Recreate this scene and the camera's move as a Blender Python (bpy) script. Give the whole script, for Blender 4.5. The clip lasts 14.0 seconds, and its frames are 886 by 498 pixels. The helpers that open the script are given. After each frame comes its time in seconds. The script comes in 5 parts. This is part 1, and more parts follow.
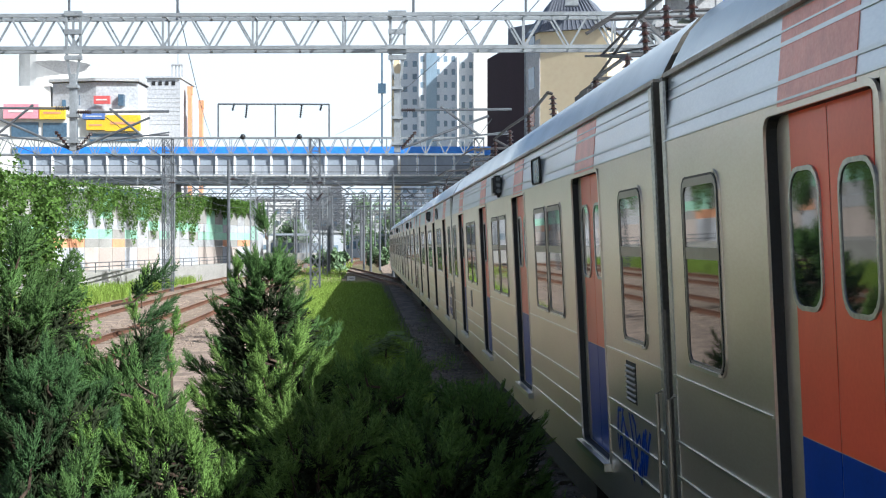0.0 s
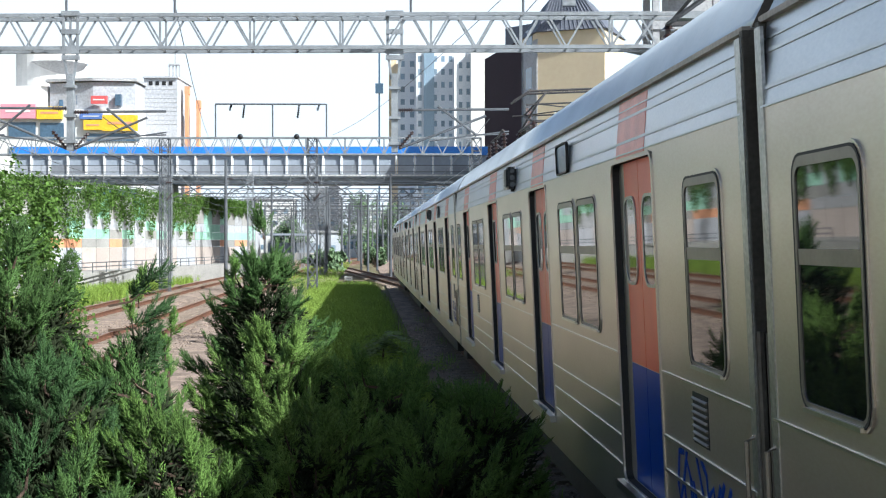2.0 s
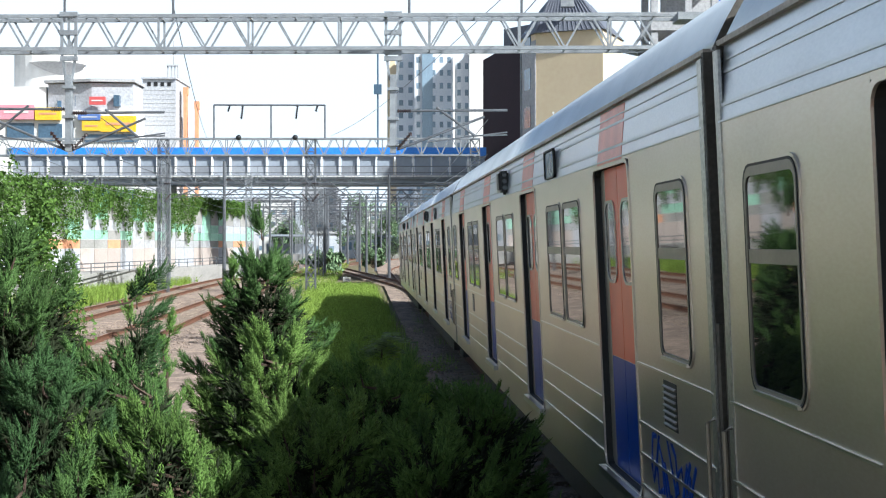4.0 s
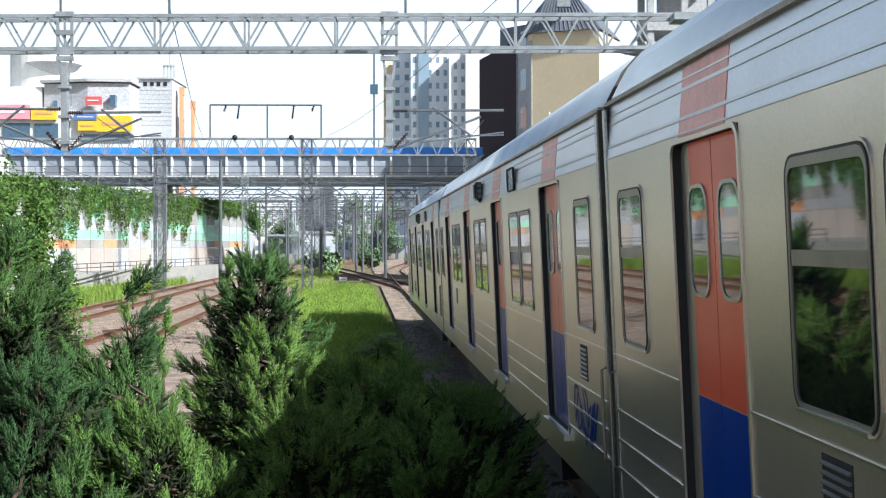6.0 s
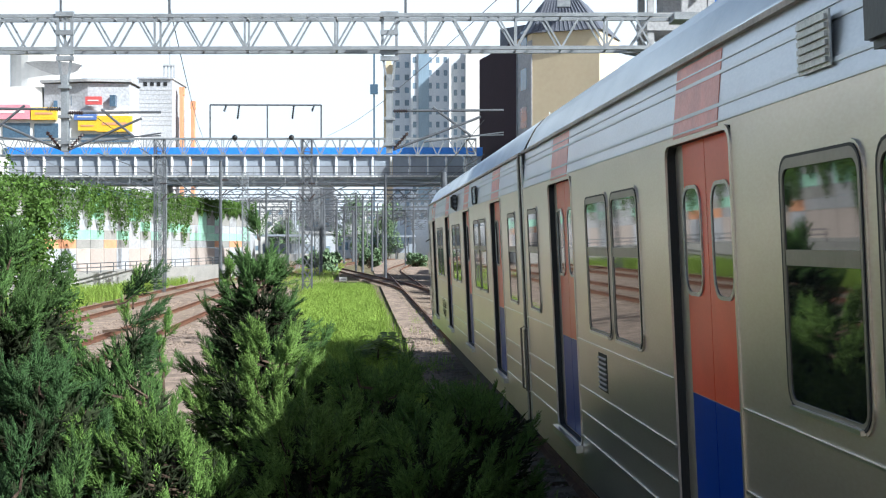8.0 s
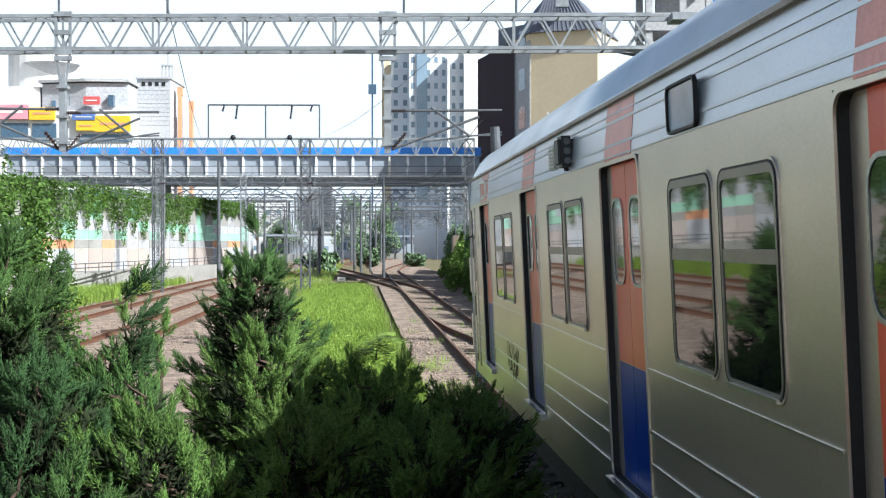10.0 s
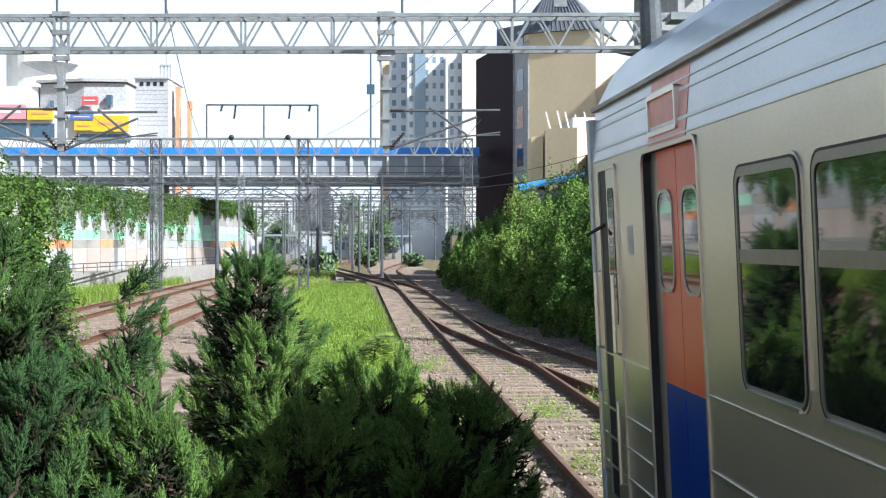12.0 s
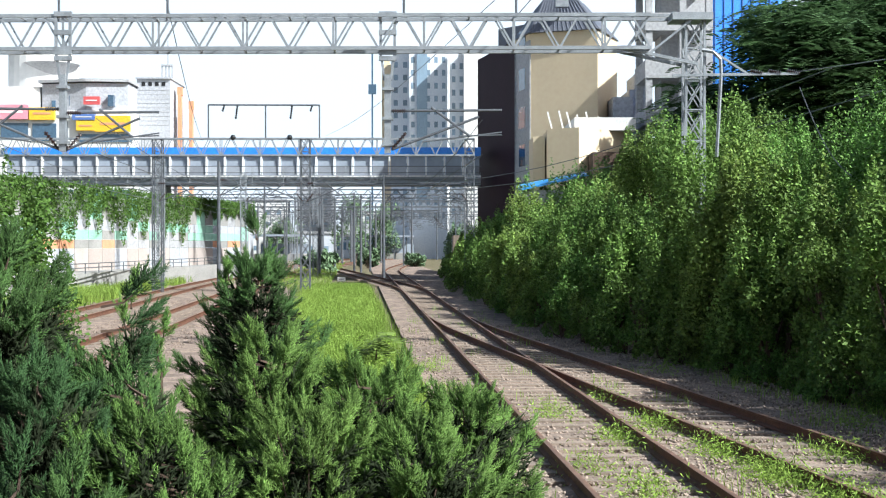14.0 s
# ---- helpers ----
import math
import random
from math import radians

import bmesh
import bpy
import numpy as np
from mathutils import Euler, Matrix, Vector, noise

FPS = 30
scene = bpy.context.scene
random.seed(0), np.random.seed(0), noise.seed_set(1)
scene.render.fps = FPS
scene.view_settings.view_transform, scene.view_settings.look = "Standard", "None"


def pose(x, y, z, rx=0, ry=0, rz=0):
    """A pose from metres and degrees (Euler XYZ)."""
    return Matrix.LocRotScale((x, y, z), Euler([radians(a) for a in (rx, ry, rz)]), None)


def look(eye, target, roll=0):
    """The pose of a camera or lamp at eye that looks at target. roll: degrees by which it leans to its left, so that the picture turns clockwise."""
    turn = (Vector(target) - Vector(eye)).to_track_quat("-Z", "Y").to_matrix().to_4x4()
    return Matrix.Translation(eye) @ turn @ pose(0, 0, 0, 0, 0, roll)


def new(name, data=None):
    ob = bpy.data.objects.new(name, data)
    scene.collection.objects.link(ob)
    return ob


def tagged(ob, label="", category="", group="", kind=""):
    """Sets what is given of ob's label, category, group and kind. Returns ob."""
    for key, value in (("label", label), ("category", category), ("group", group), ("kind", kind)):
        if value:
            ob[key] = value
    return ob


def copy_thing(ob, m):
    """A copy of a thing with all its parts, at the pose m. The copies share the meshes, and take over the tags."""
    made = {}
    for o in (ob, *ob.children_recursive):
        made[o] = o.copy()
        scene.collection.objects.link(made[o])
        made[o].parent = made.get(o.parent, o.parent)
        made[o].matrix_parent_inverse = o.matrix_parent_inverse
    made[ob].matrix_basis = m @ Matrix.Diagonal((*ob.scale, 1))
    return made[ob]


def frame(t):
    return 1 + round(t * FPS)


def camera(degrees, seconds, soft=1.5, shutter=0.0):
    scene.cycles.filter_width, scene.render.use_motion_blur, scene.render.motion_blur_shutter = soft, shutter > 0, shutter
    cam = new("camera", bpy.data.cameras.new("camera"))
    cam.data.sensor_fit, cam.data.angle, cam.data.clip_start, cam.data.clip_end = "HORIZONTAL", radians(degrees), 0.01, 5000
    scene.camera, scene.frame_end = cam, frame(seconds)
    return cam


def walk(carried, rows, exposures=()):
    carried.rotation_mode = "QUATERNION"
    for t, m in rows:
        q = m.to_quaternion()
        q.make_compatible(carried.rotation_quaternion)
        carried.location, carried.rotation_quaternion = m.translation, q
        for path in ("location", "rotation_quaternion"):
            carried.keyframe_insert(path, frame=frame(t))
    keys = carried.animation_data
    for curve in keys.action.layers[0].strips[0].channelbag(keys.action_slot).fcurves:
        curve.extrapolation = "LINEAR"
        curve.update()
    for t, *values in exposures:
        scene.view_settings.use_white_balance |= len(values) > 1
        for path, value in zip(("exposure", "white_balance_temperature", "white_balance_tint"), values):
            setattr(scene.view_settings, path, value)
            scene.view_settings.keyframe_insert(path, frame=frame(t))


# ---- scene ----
cam = camera(36.82, 14.0, soft=1.15, shutter=0.0)
EYE = Vector((0.0, 0.0, 2.73))   # eye height above the rail heads


def aim(yaw, pitch):
    """Camera pose: degrees to the right of the track's direction, degrees upwards."""
    return pose(*EYE, 90 + pitch, 0, -yaw)


SWAY = [
    (0.0, 17.0, -1.6), (0.5, 18.4, -0.9), (1.0, 15.2, -1.6), (1.5, 18.2, -0.5), (2.0, 12.3, -1.6),
    (2.5, 12.3, -0.2), (3.0, 11.0, 0.0), (5.5, 6.3, 0.0), (6.0, 3.0, 0.0), (6.5, 4.8, 0.0),
    (7.0, 4.8, 0.0), (7.5, 6.3, 0.0), (8.0, 3.1, 0.0), (10.5, 0.0, 0.0), (11.0, 1.2, -1.6),
    (11.5, -3.1, 0.0), (12.0, -3.0, 0.0), (12.5, -3.0, 0.2), (13.0, -1.4, 0.0), (13.5, 0.0, 0.0), (14.0, 0.0, 0.0)]
STEP = 0.02432   # degrees of turn for one unit of sway
walk(cam, [(t, aim(3.59 - a * STEP, -0.195 + b * STEP)) for t, a, b in SWAY],
     exposures=[(0.0, 0.88, 5850, 6.0), (14.0, 0.88, 5850, 6.0)])

# ---- daylight ----
SUN_AZ, SUN_EL = radians(-35), radians(40)      # azimuth from +X towards +Y
to_sun = Vector((math.cos(SUN_AZ) * math.cos(SUN_EL), math.sin(SUN_AZ) * math.cos(SUN_EL), math.sin(SUN_EL)))
world = bpy.data.worlds.new("sky")
scene.world = world
world.use_nodes = True
wn = world.node_tree
sky = wn.nodes.new("ShaderNodeTexSky")
sky.sky_type, sky.sun_disc = "NISHITA", False
sky.sun_elevation, sky.sun_rotation = SUN_EL, radians(90) - SUN_AZ
sky.air_density, sky.dust_density, sky.ozone_density = 1.0, 4.0, 1.0
wn.nodes["Background"].inputs["Strength"].default_value = 0.064
# summer haze: the sky whitens evenly towards the horizon all round
tcw, sep, ramp, haze = (wn.nodes.new("ShaderNode" + k) for k in ("TexCoord", "SeparateXYZ", "ValToRGB", "Mix"))
haze.data_type = "RGBA"
wn.links.new(tcw.outputs["Generated"], sep.inputs[0])
wn.links.new(sep.outputs["Z"], ramp.inputs[0])
ramp.color_ramp.elements[0].position, ramp.color_ramp.elements[0].color = 0.19, (0.95, 0.95, 0.95, 1)
ramp.color_ramp.elements[1].position, ramp.color_ramp.elements[1].color = 0.30, (0, 0, 0, 1)
wn.links.new(ramp.outputs[0], haze.inputs["Factor"])
wn.links.new(sky.outputs[0], haze.inputs["A"])
haze.inputs["B"].default_value = (9.6, 10.3, 10.9, 1)
wn.links.new(haze.outputs["Result"], wn.nodes["Background"].inputs["Color"])
sun = new("sun", bpy.data.lights.new("sun", "SUN"))
sun.data.energy, sun.data.angle, sun.data.color = 5.0, radians(0.6), (1.0, 0.965, 0.90)
sun.matrix_world = look(to_sun * 50, (0, 0, 0))


# ---- materials ----
def mat(name, colour, rough=0.7, metal=0.0, dark=0.75, scale=6.0, fine=60.0, bump=0.15, spread=0.0, second=None, amount=0.5,
        spec=0.5, coords="Object", translucent=0.0, stretch=(1, 1, 1), hue=0.0):
    """A worn surface: colour varied by broad stains and fine grain, with relief; spread varies it by piece."""
    m = bpy.data.materials.new(name)
    m.use_nodes = True
    nt = m.node_tree
    b = nt.nodes["Principled BSDF"]
    N, L = nt.nodes.new, nt.links.new
    tc = N("ShaderNodeTexCoord")
    mp = N("ShaderNodeMapping")
    mp.inputs["Scale"].default_value = stretch
    L(tc.outputs[coords], mp.inputs["Vector"])
    n1, n2 = N("ShaderNodeTexNoise"), N("ShaderNodeTexNoise")
    n1.inputs["Scale"].default_value, n1.inputs["Detail"].default_value = scale, 6
    n2.inputs["Scale"].default_value, n2.inputs["Detail"].default_value = fine, 3
    for n in (n1, n2):
        L(mp.outputs[0], n.inputs["Vector"])
    r1 = N("ShaderNodeValToRGB")
    r1.color_ramp.elements[0].position, r1.color_ramp.elements[1].position = 0.32, 0.68
    c2 = second or tuple(c * dark for c in colour)
    r1.color_ramp.elements[0].color, r1.color_ramp.elements[1].color = (*c2, 1), (*colour, 1)
    L(n1.outputs["Fac"], r1.inputs[0])
    mx = N("ShaderNodeMix")
    mx.data_type, mx.blend_type = "RGBA", "OVERLAY"
    mx.inputs["Factor"].default_value = amount
    L(r1.outputs[0], mx.inputs["A"])
    L(n2.outputs["Fac"], mx.inputs["B"])
    out = mx.outputs["Result"]
    if spread:
        info, hsv = N("ShaderNodeObjectInfo"), N("ShaderNodeHueSaturation")
        geo, add, ran = N("ShaderNodeNewGeometry"), N("ShaderNodeMath"), N("ShaderNodeMapRange")
        fr = N("ShaderNodeMath")
        fr.operation = "FRACT"
        L(info.outputs["Random"], add.inputs[0])
        L(geo.outputs["Random Per Island"], add.inputs[1])
        L(add.outputs[0], fr.inputs[0])
        L(fr.outputs[0], ran.inputs["Value"])
        ran.inputs["To Min"].default_value, ran.inputs["To Max"].default_value = 1 - spread, 1 + spread
        L(ran.outputs[0], hsv.inputs["Value"])
        if hue:
            hr = N("ShaderNodeMapRange")
            hr.inputs["To Min"].default_value, hr.inputs["To Max"].default_value = 0.5 - hue, 0.5 + hue * 0.5
            L(info.outputs["Random"], hr.inputs["Value"])
            L(hr.outputs[0], hsv.inputs["Hue"])
        L(out, hsv.inputs["Color"])
        out = hsv.outputs[0]
    L(out, b.inputs["Base Color"])
    b.inputs["Roughness"].default_value, b.inputs["Metallic"].default_value = rough, metal
    b.inputs["Specular IOR Level"].default_value = spec
    if bump:
        bp = N("ShaderNodeBump")
        bp.inputs["Strength"].default_value, bp.inputs["Distance"].default_value = bump, 0.02
        L(n2.outputs["Fac"], bp.inputs["Height"])
        L(bp.outputs[0], b.inputs["Normal"])
    if translucent:
        t, ms = N("ShaderNodeBsdfTranslucent"), N("ShaderNodeMixShader")
        L(out, t.inputs["Color"])
        ms.inputs[0].default_value = translucent
        L(b.outputs[0], ms.inputs[1])
        L(t.outputs[0], ms.inputs[2])
        L(ms.outputs[0], nt.nodes["Material Output"].inputs["Surface"])
    return m


STEEL = mat("stainless steel", (0.69, 0.62, 0.54), 0.32, 0.82, 0.88, 0.7, 25, 0.0, amount=0.16, stretch=(1, 1, 3))
# sky sheen on the roof is put into its blue-white colour
ROOF = mat("sky-tinted pale roof sheet", (0.84, 0.93, 1.0), 0.2, 0.35, 0.85, 1.2, 30, 0.05, amount=0.35)
# bluish tint stands in for sky reflected by the upper side
UPPERSTEEL = mat("sky-tinted grey upper panel", (0.56, 0.60, 0.66), 0.32, 0.7, 0.88, 0.9, 25, 0.0, amount=0.16, stretch=(1, 1, 3))
CORAL = mat("coral red paint", (0.80, 0.125, 0.068), 0.3, 0.0, 0.85, 2, 40, 0.0, amount=0.2, spec=0.4)
CORALBAND = mat("faded coral band", (0.80, 0.30, 0.235), 0.36, 0.0, 0.8, 6, 50, 0.03, amount=0.35)
NAVY = mat("deep blue paint", (0.008, 0.048, 0.32), 0.32, 0.0, 0.8, 3, 40, 0.0, amount=0.2, spec=0.2)
RIB = mat("polished rib", (0.75, 0.74, 0.70), 0.3, 1.0, 0.9, 3, 40, 0, amount=0.2)
RUBBER = mat("black rubber", (0.012, 0.012, 0.013), 0.6, 0, 0.7, 8, 60, 0.1)
GLASS = mat("dark tinted glass", (0.010, 0.012, 0.012), 0.03, 0, 0.9, 1, 5, 0, spec=0.8)
WINFRAME = mat("window frame metal", (0.50, 0.50, 0.48), 0.4, 0.9, 0.8, 4, 40, 0.02)
SASH = mat("brownish sash metal", (0.27, 0.245, 0.215), 0.4, 0.7, 0.85, 4, 40, 0.0, amount=0.15)
GUTTER = mat("grimy gutter", (0.40, 0.35, 0.30), 0.5, 0.2, 0.6, 2, 30, 0.02)
# the blue in this grey stands in for distance haze
DISTANTGREY = mat("distant hazy grey", (0.30, 0.34, 0.40), 0.8, 0, 0.85, 0.3, 4, 0.0, amount=0.15)
CABGREY = mat("pale grey cab paint", (0.52, 0.55, 0.59), 0.45, 0.2, 0.85, 2, 30, 0.0, amount=0.15)
# recess shade is put into this brown on the shell and roof ends
RECESS = mat("dark recess brown", (0.10, 0.09, 0.075), 0.6, 0.1, 0.6, 5, 40, 0.1)
UNDER = mat("oily underframe", (0.035, 0.032, 0.03), 0.7, 0.2, 0.6, 3, 30, 0.2)
GALV = mat("galvanised steel", (0.30, 0.32, 0.34), 0.55, 0.3, 0.7, 3, 40, 0.08)
GALVDARK = mat("weathered steel post", (0.13, 0.14, 0.155), 0.6, 0.3, 0.7, 3, 40, 0.08)
RUST = mat("rusty rail", (0.15, 0.065, 0.035), 0.8, 0.2, 0.6, 5, 60, 0.25)
RAILTOP = mat("worn rail head", (0.27, 0.16, 0.11), 0.5, 0.35, 0.7, 4, 60, 0.05)
SLEEPER = mat("weathered concrete sleeper", (0.28, 0.22, 0.17), 0.9, 0, 0.7, 5, 60, 0.3, spread=0.12)
BALLAST = mat("ballast bed", (0.325, 0.245, 0.19), 0.95, 0, 0.42, 2.5, 22, 0.8, amount=0.9)
STONE = mat("ballast stone", (0.345, 0.27, 0.215), 0.9, 0, 0.7, 20, 90, 0.2, spread=0.4)
SOIL = mat("weedy soil", (0.10, 0.10, 0.035), 0.95, 0, 0.6, 1.2, 20, 0.5, second=(0.16, 0.12, 0.07))
GRASS = mat("fresh grass", (0.29, 0.42, 0.08), 0.6, 0, 0.7, 1.5, 30, 0, spread=0.4, translucent=0.35, spec=0.12)
JUNIPER = mat("juniper needles", (0.150, 0.268, 0.062), 0.55, 0, 0.45, 1.6, 25, 0, spread=0.5, translucent=0.18, hue=0.012, spec=0.12)
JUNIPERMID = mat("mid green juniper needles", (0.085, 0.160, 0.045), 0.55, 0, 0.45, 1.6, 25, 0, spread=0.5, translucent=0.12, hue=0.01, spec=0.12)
# inner twigs: shade inside the bushes is put into this colour
JUNIPERINNER = mat("shade-dark inner juniper", (0.024, 0.032, 0.016), 0.85, 0, 0.6, 1.6, 25, 0, spread=0.4, spec=0.05)
# darker copy of the needles, with the left bushes' shade in its colour
JUNIPERDARK = mat("shade-dark juniper needles", (0.050, 0.105, 0.036), 0.55, 0, 0.4, 1.6, 25, 0, spread=0.5, translucent=0.1, hue=0.01, spec=0.12)
BARK = mat("brown bark", (0.10, 0.065, 0.045), 0.9, 0, 0.6, 8, 50, 0.5)
LEAF = mat("shrub leaves", (0.185, 0.318, 0.074), 0.5, 0, 0.42, 0.7, 25, 0, spread=0.5, translucent=0.19, hue=0.028, spec=0.12)
DARKLEAF = mat("dark tree leaves", (0.120, 0.205, 0.085), 0.5, 0, 0.6, 0.9, 25, 0, spread=0.4, translucent=0.28, spec=0.12)
VINE = mat("vine leaves", (0.105, 0.190, 0.040), 0.5, 0, 0.6, 0.7, 20, 0, spread=0.4, translucent=0.28, spec=0.12)
CONCRETE = mat("pale concrete", (0.34, 0.33, 0.31), 0.85, 0, 0.75, 0.6, 12, 0.15)
BRIDGEBLUE = mat("bright blue sheet", (0.04, 0.24, 0.80), 0.45, 0, 0.85, 0.5, 10, 0.05)
PANEL = mat("frosted side panel", (0.33, 0.35, 0.39), 0.5, 0, 0.7, 0.2, 8, 0.03, spread=0.3, amount=0.3)
WHITE = mat("white paint", (0.75, 0.74, 0.72), 0.6, 0, 0.85, 0.8, 12, 0.05)
MAROON = mat("maroon cladding", (0.022, 0.007, 0.016), 0.7, 0, 0.8, 0.4, 6, 0.0, spec=0.1)
CREAM = mat("cream render", (0.72, 0.59, 0.40), 0.8, 0, 0.92, 0.15, 3, 0.03, amount=0.12)
SLATE = mat("dark grey metal roof", (0.14, 0.15, 0.18), 0.5, 0.2, 0.8, 0.5, 8, 0.05)
GREYWALL = mat("grey render", (0.40, 0.40, 0.41), 0.8, 0, 0.85, 0.2, 5, 0.05)
PALEWALL = mat("pale grey render", (0.44, 0.45, 0.48), 0.8, 0, 0.88, 0.1, 4, 0.05)
# tower walls are paled and blued to carry distant haze
TOWERWALL = mat("hazy tower concrete", (0.70, 0.74, 0.80), 0.8, 0, 0.9, 0.08, 3, 0.05)
SKYGLASS = mat("blue window glass", (0.06, 0.11, 0.17), 0.08, 0, 0.85, 0.3, 4, 0, spread=0.3)
YELLOW = mat("yellow sign", (0.80, 0.50, 0.03), 0.5, 0, 0.9, 0.5, 8, 0)
PINKSIGN = mat("pink sign", (0.70, 0.30, 0.36), 0.5, 0, 0.9, 0.5, 8, 0)
REDSIGN = mat("red sign", (0.60, 0.10, 0.10), 0.5, 0, 0.9, 0.5, 8, 0)
BLUESIGN = mat("blue sign", (0.10, 0.18, 0.45), 0.5, 0, 0.9, 0.5, 8, 0)
PINKWALL = mat("pinkish plaster", (0.46, 0.39, 0.35), 0.8, 0, 0.85, 0.5, 8, 0.05, spread=0.1, amount=0.2)
MINT = mat("mint painted panel", (0.35, 0.62, 0.47), 0.7, 0, 0.85, 1, 12, 0.05, spread=0.15)
ORANGE = mat("orange painted panel", (0.70, 0.33, 0.18), 0.7, 0, 0.85, 1, 12, 0.05)
DARKIRON = mat("sooty iron", (0.055, 0.050, 0.050), 0.6, 0.3, 0.7, 5, 40, 0.05)
BROWN = mat("brown insulator", (0.030, 0.014, 0.012), 0.3, 0, 0.8, 5, 40, 0)
BLACKBOX = mat("black plastic", (0.015, 0.016, 0.018), 0.45, 0, 0.8, 6, 40, 0.05)
PAPER = mat("paper notice", (0.62, 0.60, 0.55), 0.8, 0, 0.9, 5, 40, 0)
# distance haze is mixed into the next three colours
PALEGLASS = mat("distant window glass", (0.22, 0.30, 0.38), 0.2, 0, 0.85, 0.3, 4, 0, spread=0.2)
HAZEWALL = mat("distant wall paled with haze", (0.60, 0.63, 0.68), 0.9, 0, 0.8, 0.15, 3, 0.05)
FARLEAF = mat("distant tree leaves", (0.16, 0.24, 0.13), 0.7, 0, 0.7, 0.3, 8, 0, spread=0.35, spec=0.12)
TARP = mat("blue tarpaulin roof", (0.06, 0.33, 0.75), 0.4, 0, 0.85, 1, 10, 0.05)


# ---- mesh helpers ----
def part(name, bm, material, parent=None, label=""):
    me = bpy.data.meshes.new(name)
    bm.to_mesh(me)
    bm.free()
    for m in (material if isinstance(material, (list, tuple)) else [material]):
        me.materials.append(m)
    ob = new(name, me)
    ob.parent = parent
    if label:
        ob["label"] = label
    return ob


def parts(name, bm, material, parent):
    """Each separate shape in the mesh as a part of its own."""
    seen = set()
    for v in list(bm.verts):
        if v in seen:
            continue
        isle, stack = [], [v]
        seen.add(v)
        while stack:
            w = stack.pop()
            isle.append(w)
            for e in w.link_edges:
                o = e.other_vert(w)
                if o not in seen:
                    seen.add(o)
                    stack.append(o)
        one = bmesh.new()
        m = {w: one.verts.new(w.co) for w in isle}
        for f in {f for w in isle for f in w.link_faces}:
            one.faces.new([m[w] for w in f.verts])
        part(name, one, material, parent)
    bm.free()


def arr(name, verts, faces, material, parent=None, smooth=False):
    """One mesh object from arrays: verts (n, 3), faces (m, k)."""
    verts, faces = np.asarray(verts, np.float32), np.asarray(faces, np.int32)
    me = bpy.data.meshes.new(name)
    k = faces.shape[1]
    me.vertices.add(len(verts))
    me.vertices.foreach_set("co", verts.ravel())
    me.loops.add(faces.size)
    me.loops.foreach_set("vertex_index", faces.ravel())
    me.polygons.add(len(faces))
    me.polygons.foreach_set("loop_start", np.arange(0, faces.size, k, dtype=np.int32))
    if smooth:
        me.polygons.foreach_set("use_smooth", np.ones(len(faces), bool))
    me.update(calc_edges=True)
    me.validate()
    me.materials.append(material)
    ob = new(name, me)
    ob.parent = parent
    return ob


def empty(name, m=None, **tags):
    ob = new(name)
    if m is not None:
        ob.matrix_basis = m
    return tagged(ob, **tags)


def box(bm, x0, x1, y0, y1, z0, z1, mi=0):
    v = [bm.verts.new((x, y, z)) for z in (z0, z1) for x, y in ((x0, y0), (x1, y0), (x1, y1), (x0, y1))]
    for f in ((3, 2, 1, 0), (4, 5, 6, 7), (0, 1, 5, 4), (1, 2, 6, 5), (2, 3, 7, 6), (3, 0, 4, 7)):
        bm.faces.new([v[i] for i in f]).material_index = mi
    return v


def bar(bm, a, b, r, n=4, r2=None):
    """A straight bar from a to b with n sides."""
    a, b = Vector(a), Vector(b)
    d = (b - a).normalized()
    s = d.cross(Vector((0, 0, 1)) if abs(d.z) < 0.95 else Vector((1, 0, 0))).normalized()
    t = d.cross(s)
    r2 = r if r2 is None else r2
    rings = []
    for p, q in ((a, r), (b, r2)):
        rings.append([bm.verts.new(p + (s * math.cos(i * 2 * math.pi / n + math.pi / n) + t * math.sin(i * 2 * math.pi / n + math.pi / n)) * q) for i in range(n)])
    for i in range(n):
        bm.faces.new((rings[0][i], rings[0][(i + 1) % n], rings[1][(i + 1) % n], rings[1][i]))
    bm.faces.new(rings[0][::-1])
    bm.faces.new(rings[1])


def tube(bm, pts, r, n=6):
    """One continuous tube through the points."""
    pts = [Vector(p) for p in pts]
    rings = []
    for i, p in enumerate(pts):
        d = (pts[min(i + 1, len(pts) - 1)] - pts[max(i - 1, 0)]).normalized()
        s = d.cross(Vector((0, 0, 1)) if abs(d.z) < 0.95 else Vector((1, 0, 0))).normalized()
        t = d.cross(s)
        rings.append([bm.verts.new(p + (s * math.cos(k * 2 * math.pi / n) + t * math.sin(k * 2 * math.pi / n)) * r) for k in range(n)])
    for a, b in zip(rings, rings[1:]):
        for k in range(n):
            bm.faces.new((a[k], a[(k + 1) % n], b[(k + 1) % n], b[k]))
    bm.faces.new(rings[0][::-1])
    bm.faces.new(rings[-1])


def prism(bm, foot, z0, z1, mi=0):
    """Upright prism over a footprint (anticlockwise from above)."""
    lo = [bm.verts.new((x, y, z0)) for x, y in foot]
    hi = [bm.verts.new((x, y, z1)) for x, y in foot]
    n = len(foot)
    for i in range(n):
        bm.faces.new((lo[i], lo[(i + 1) % n], hi[(i + 1) % n], hi[i])).material_index = mi
    bm.faces.new(lo[::-1]).material_index = mi
    bm.faces.new(hi).material_index = mi


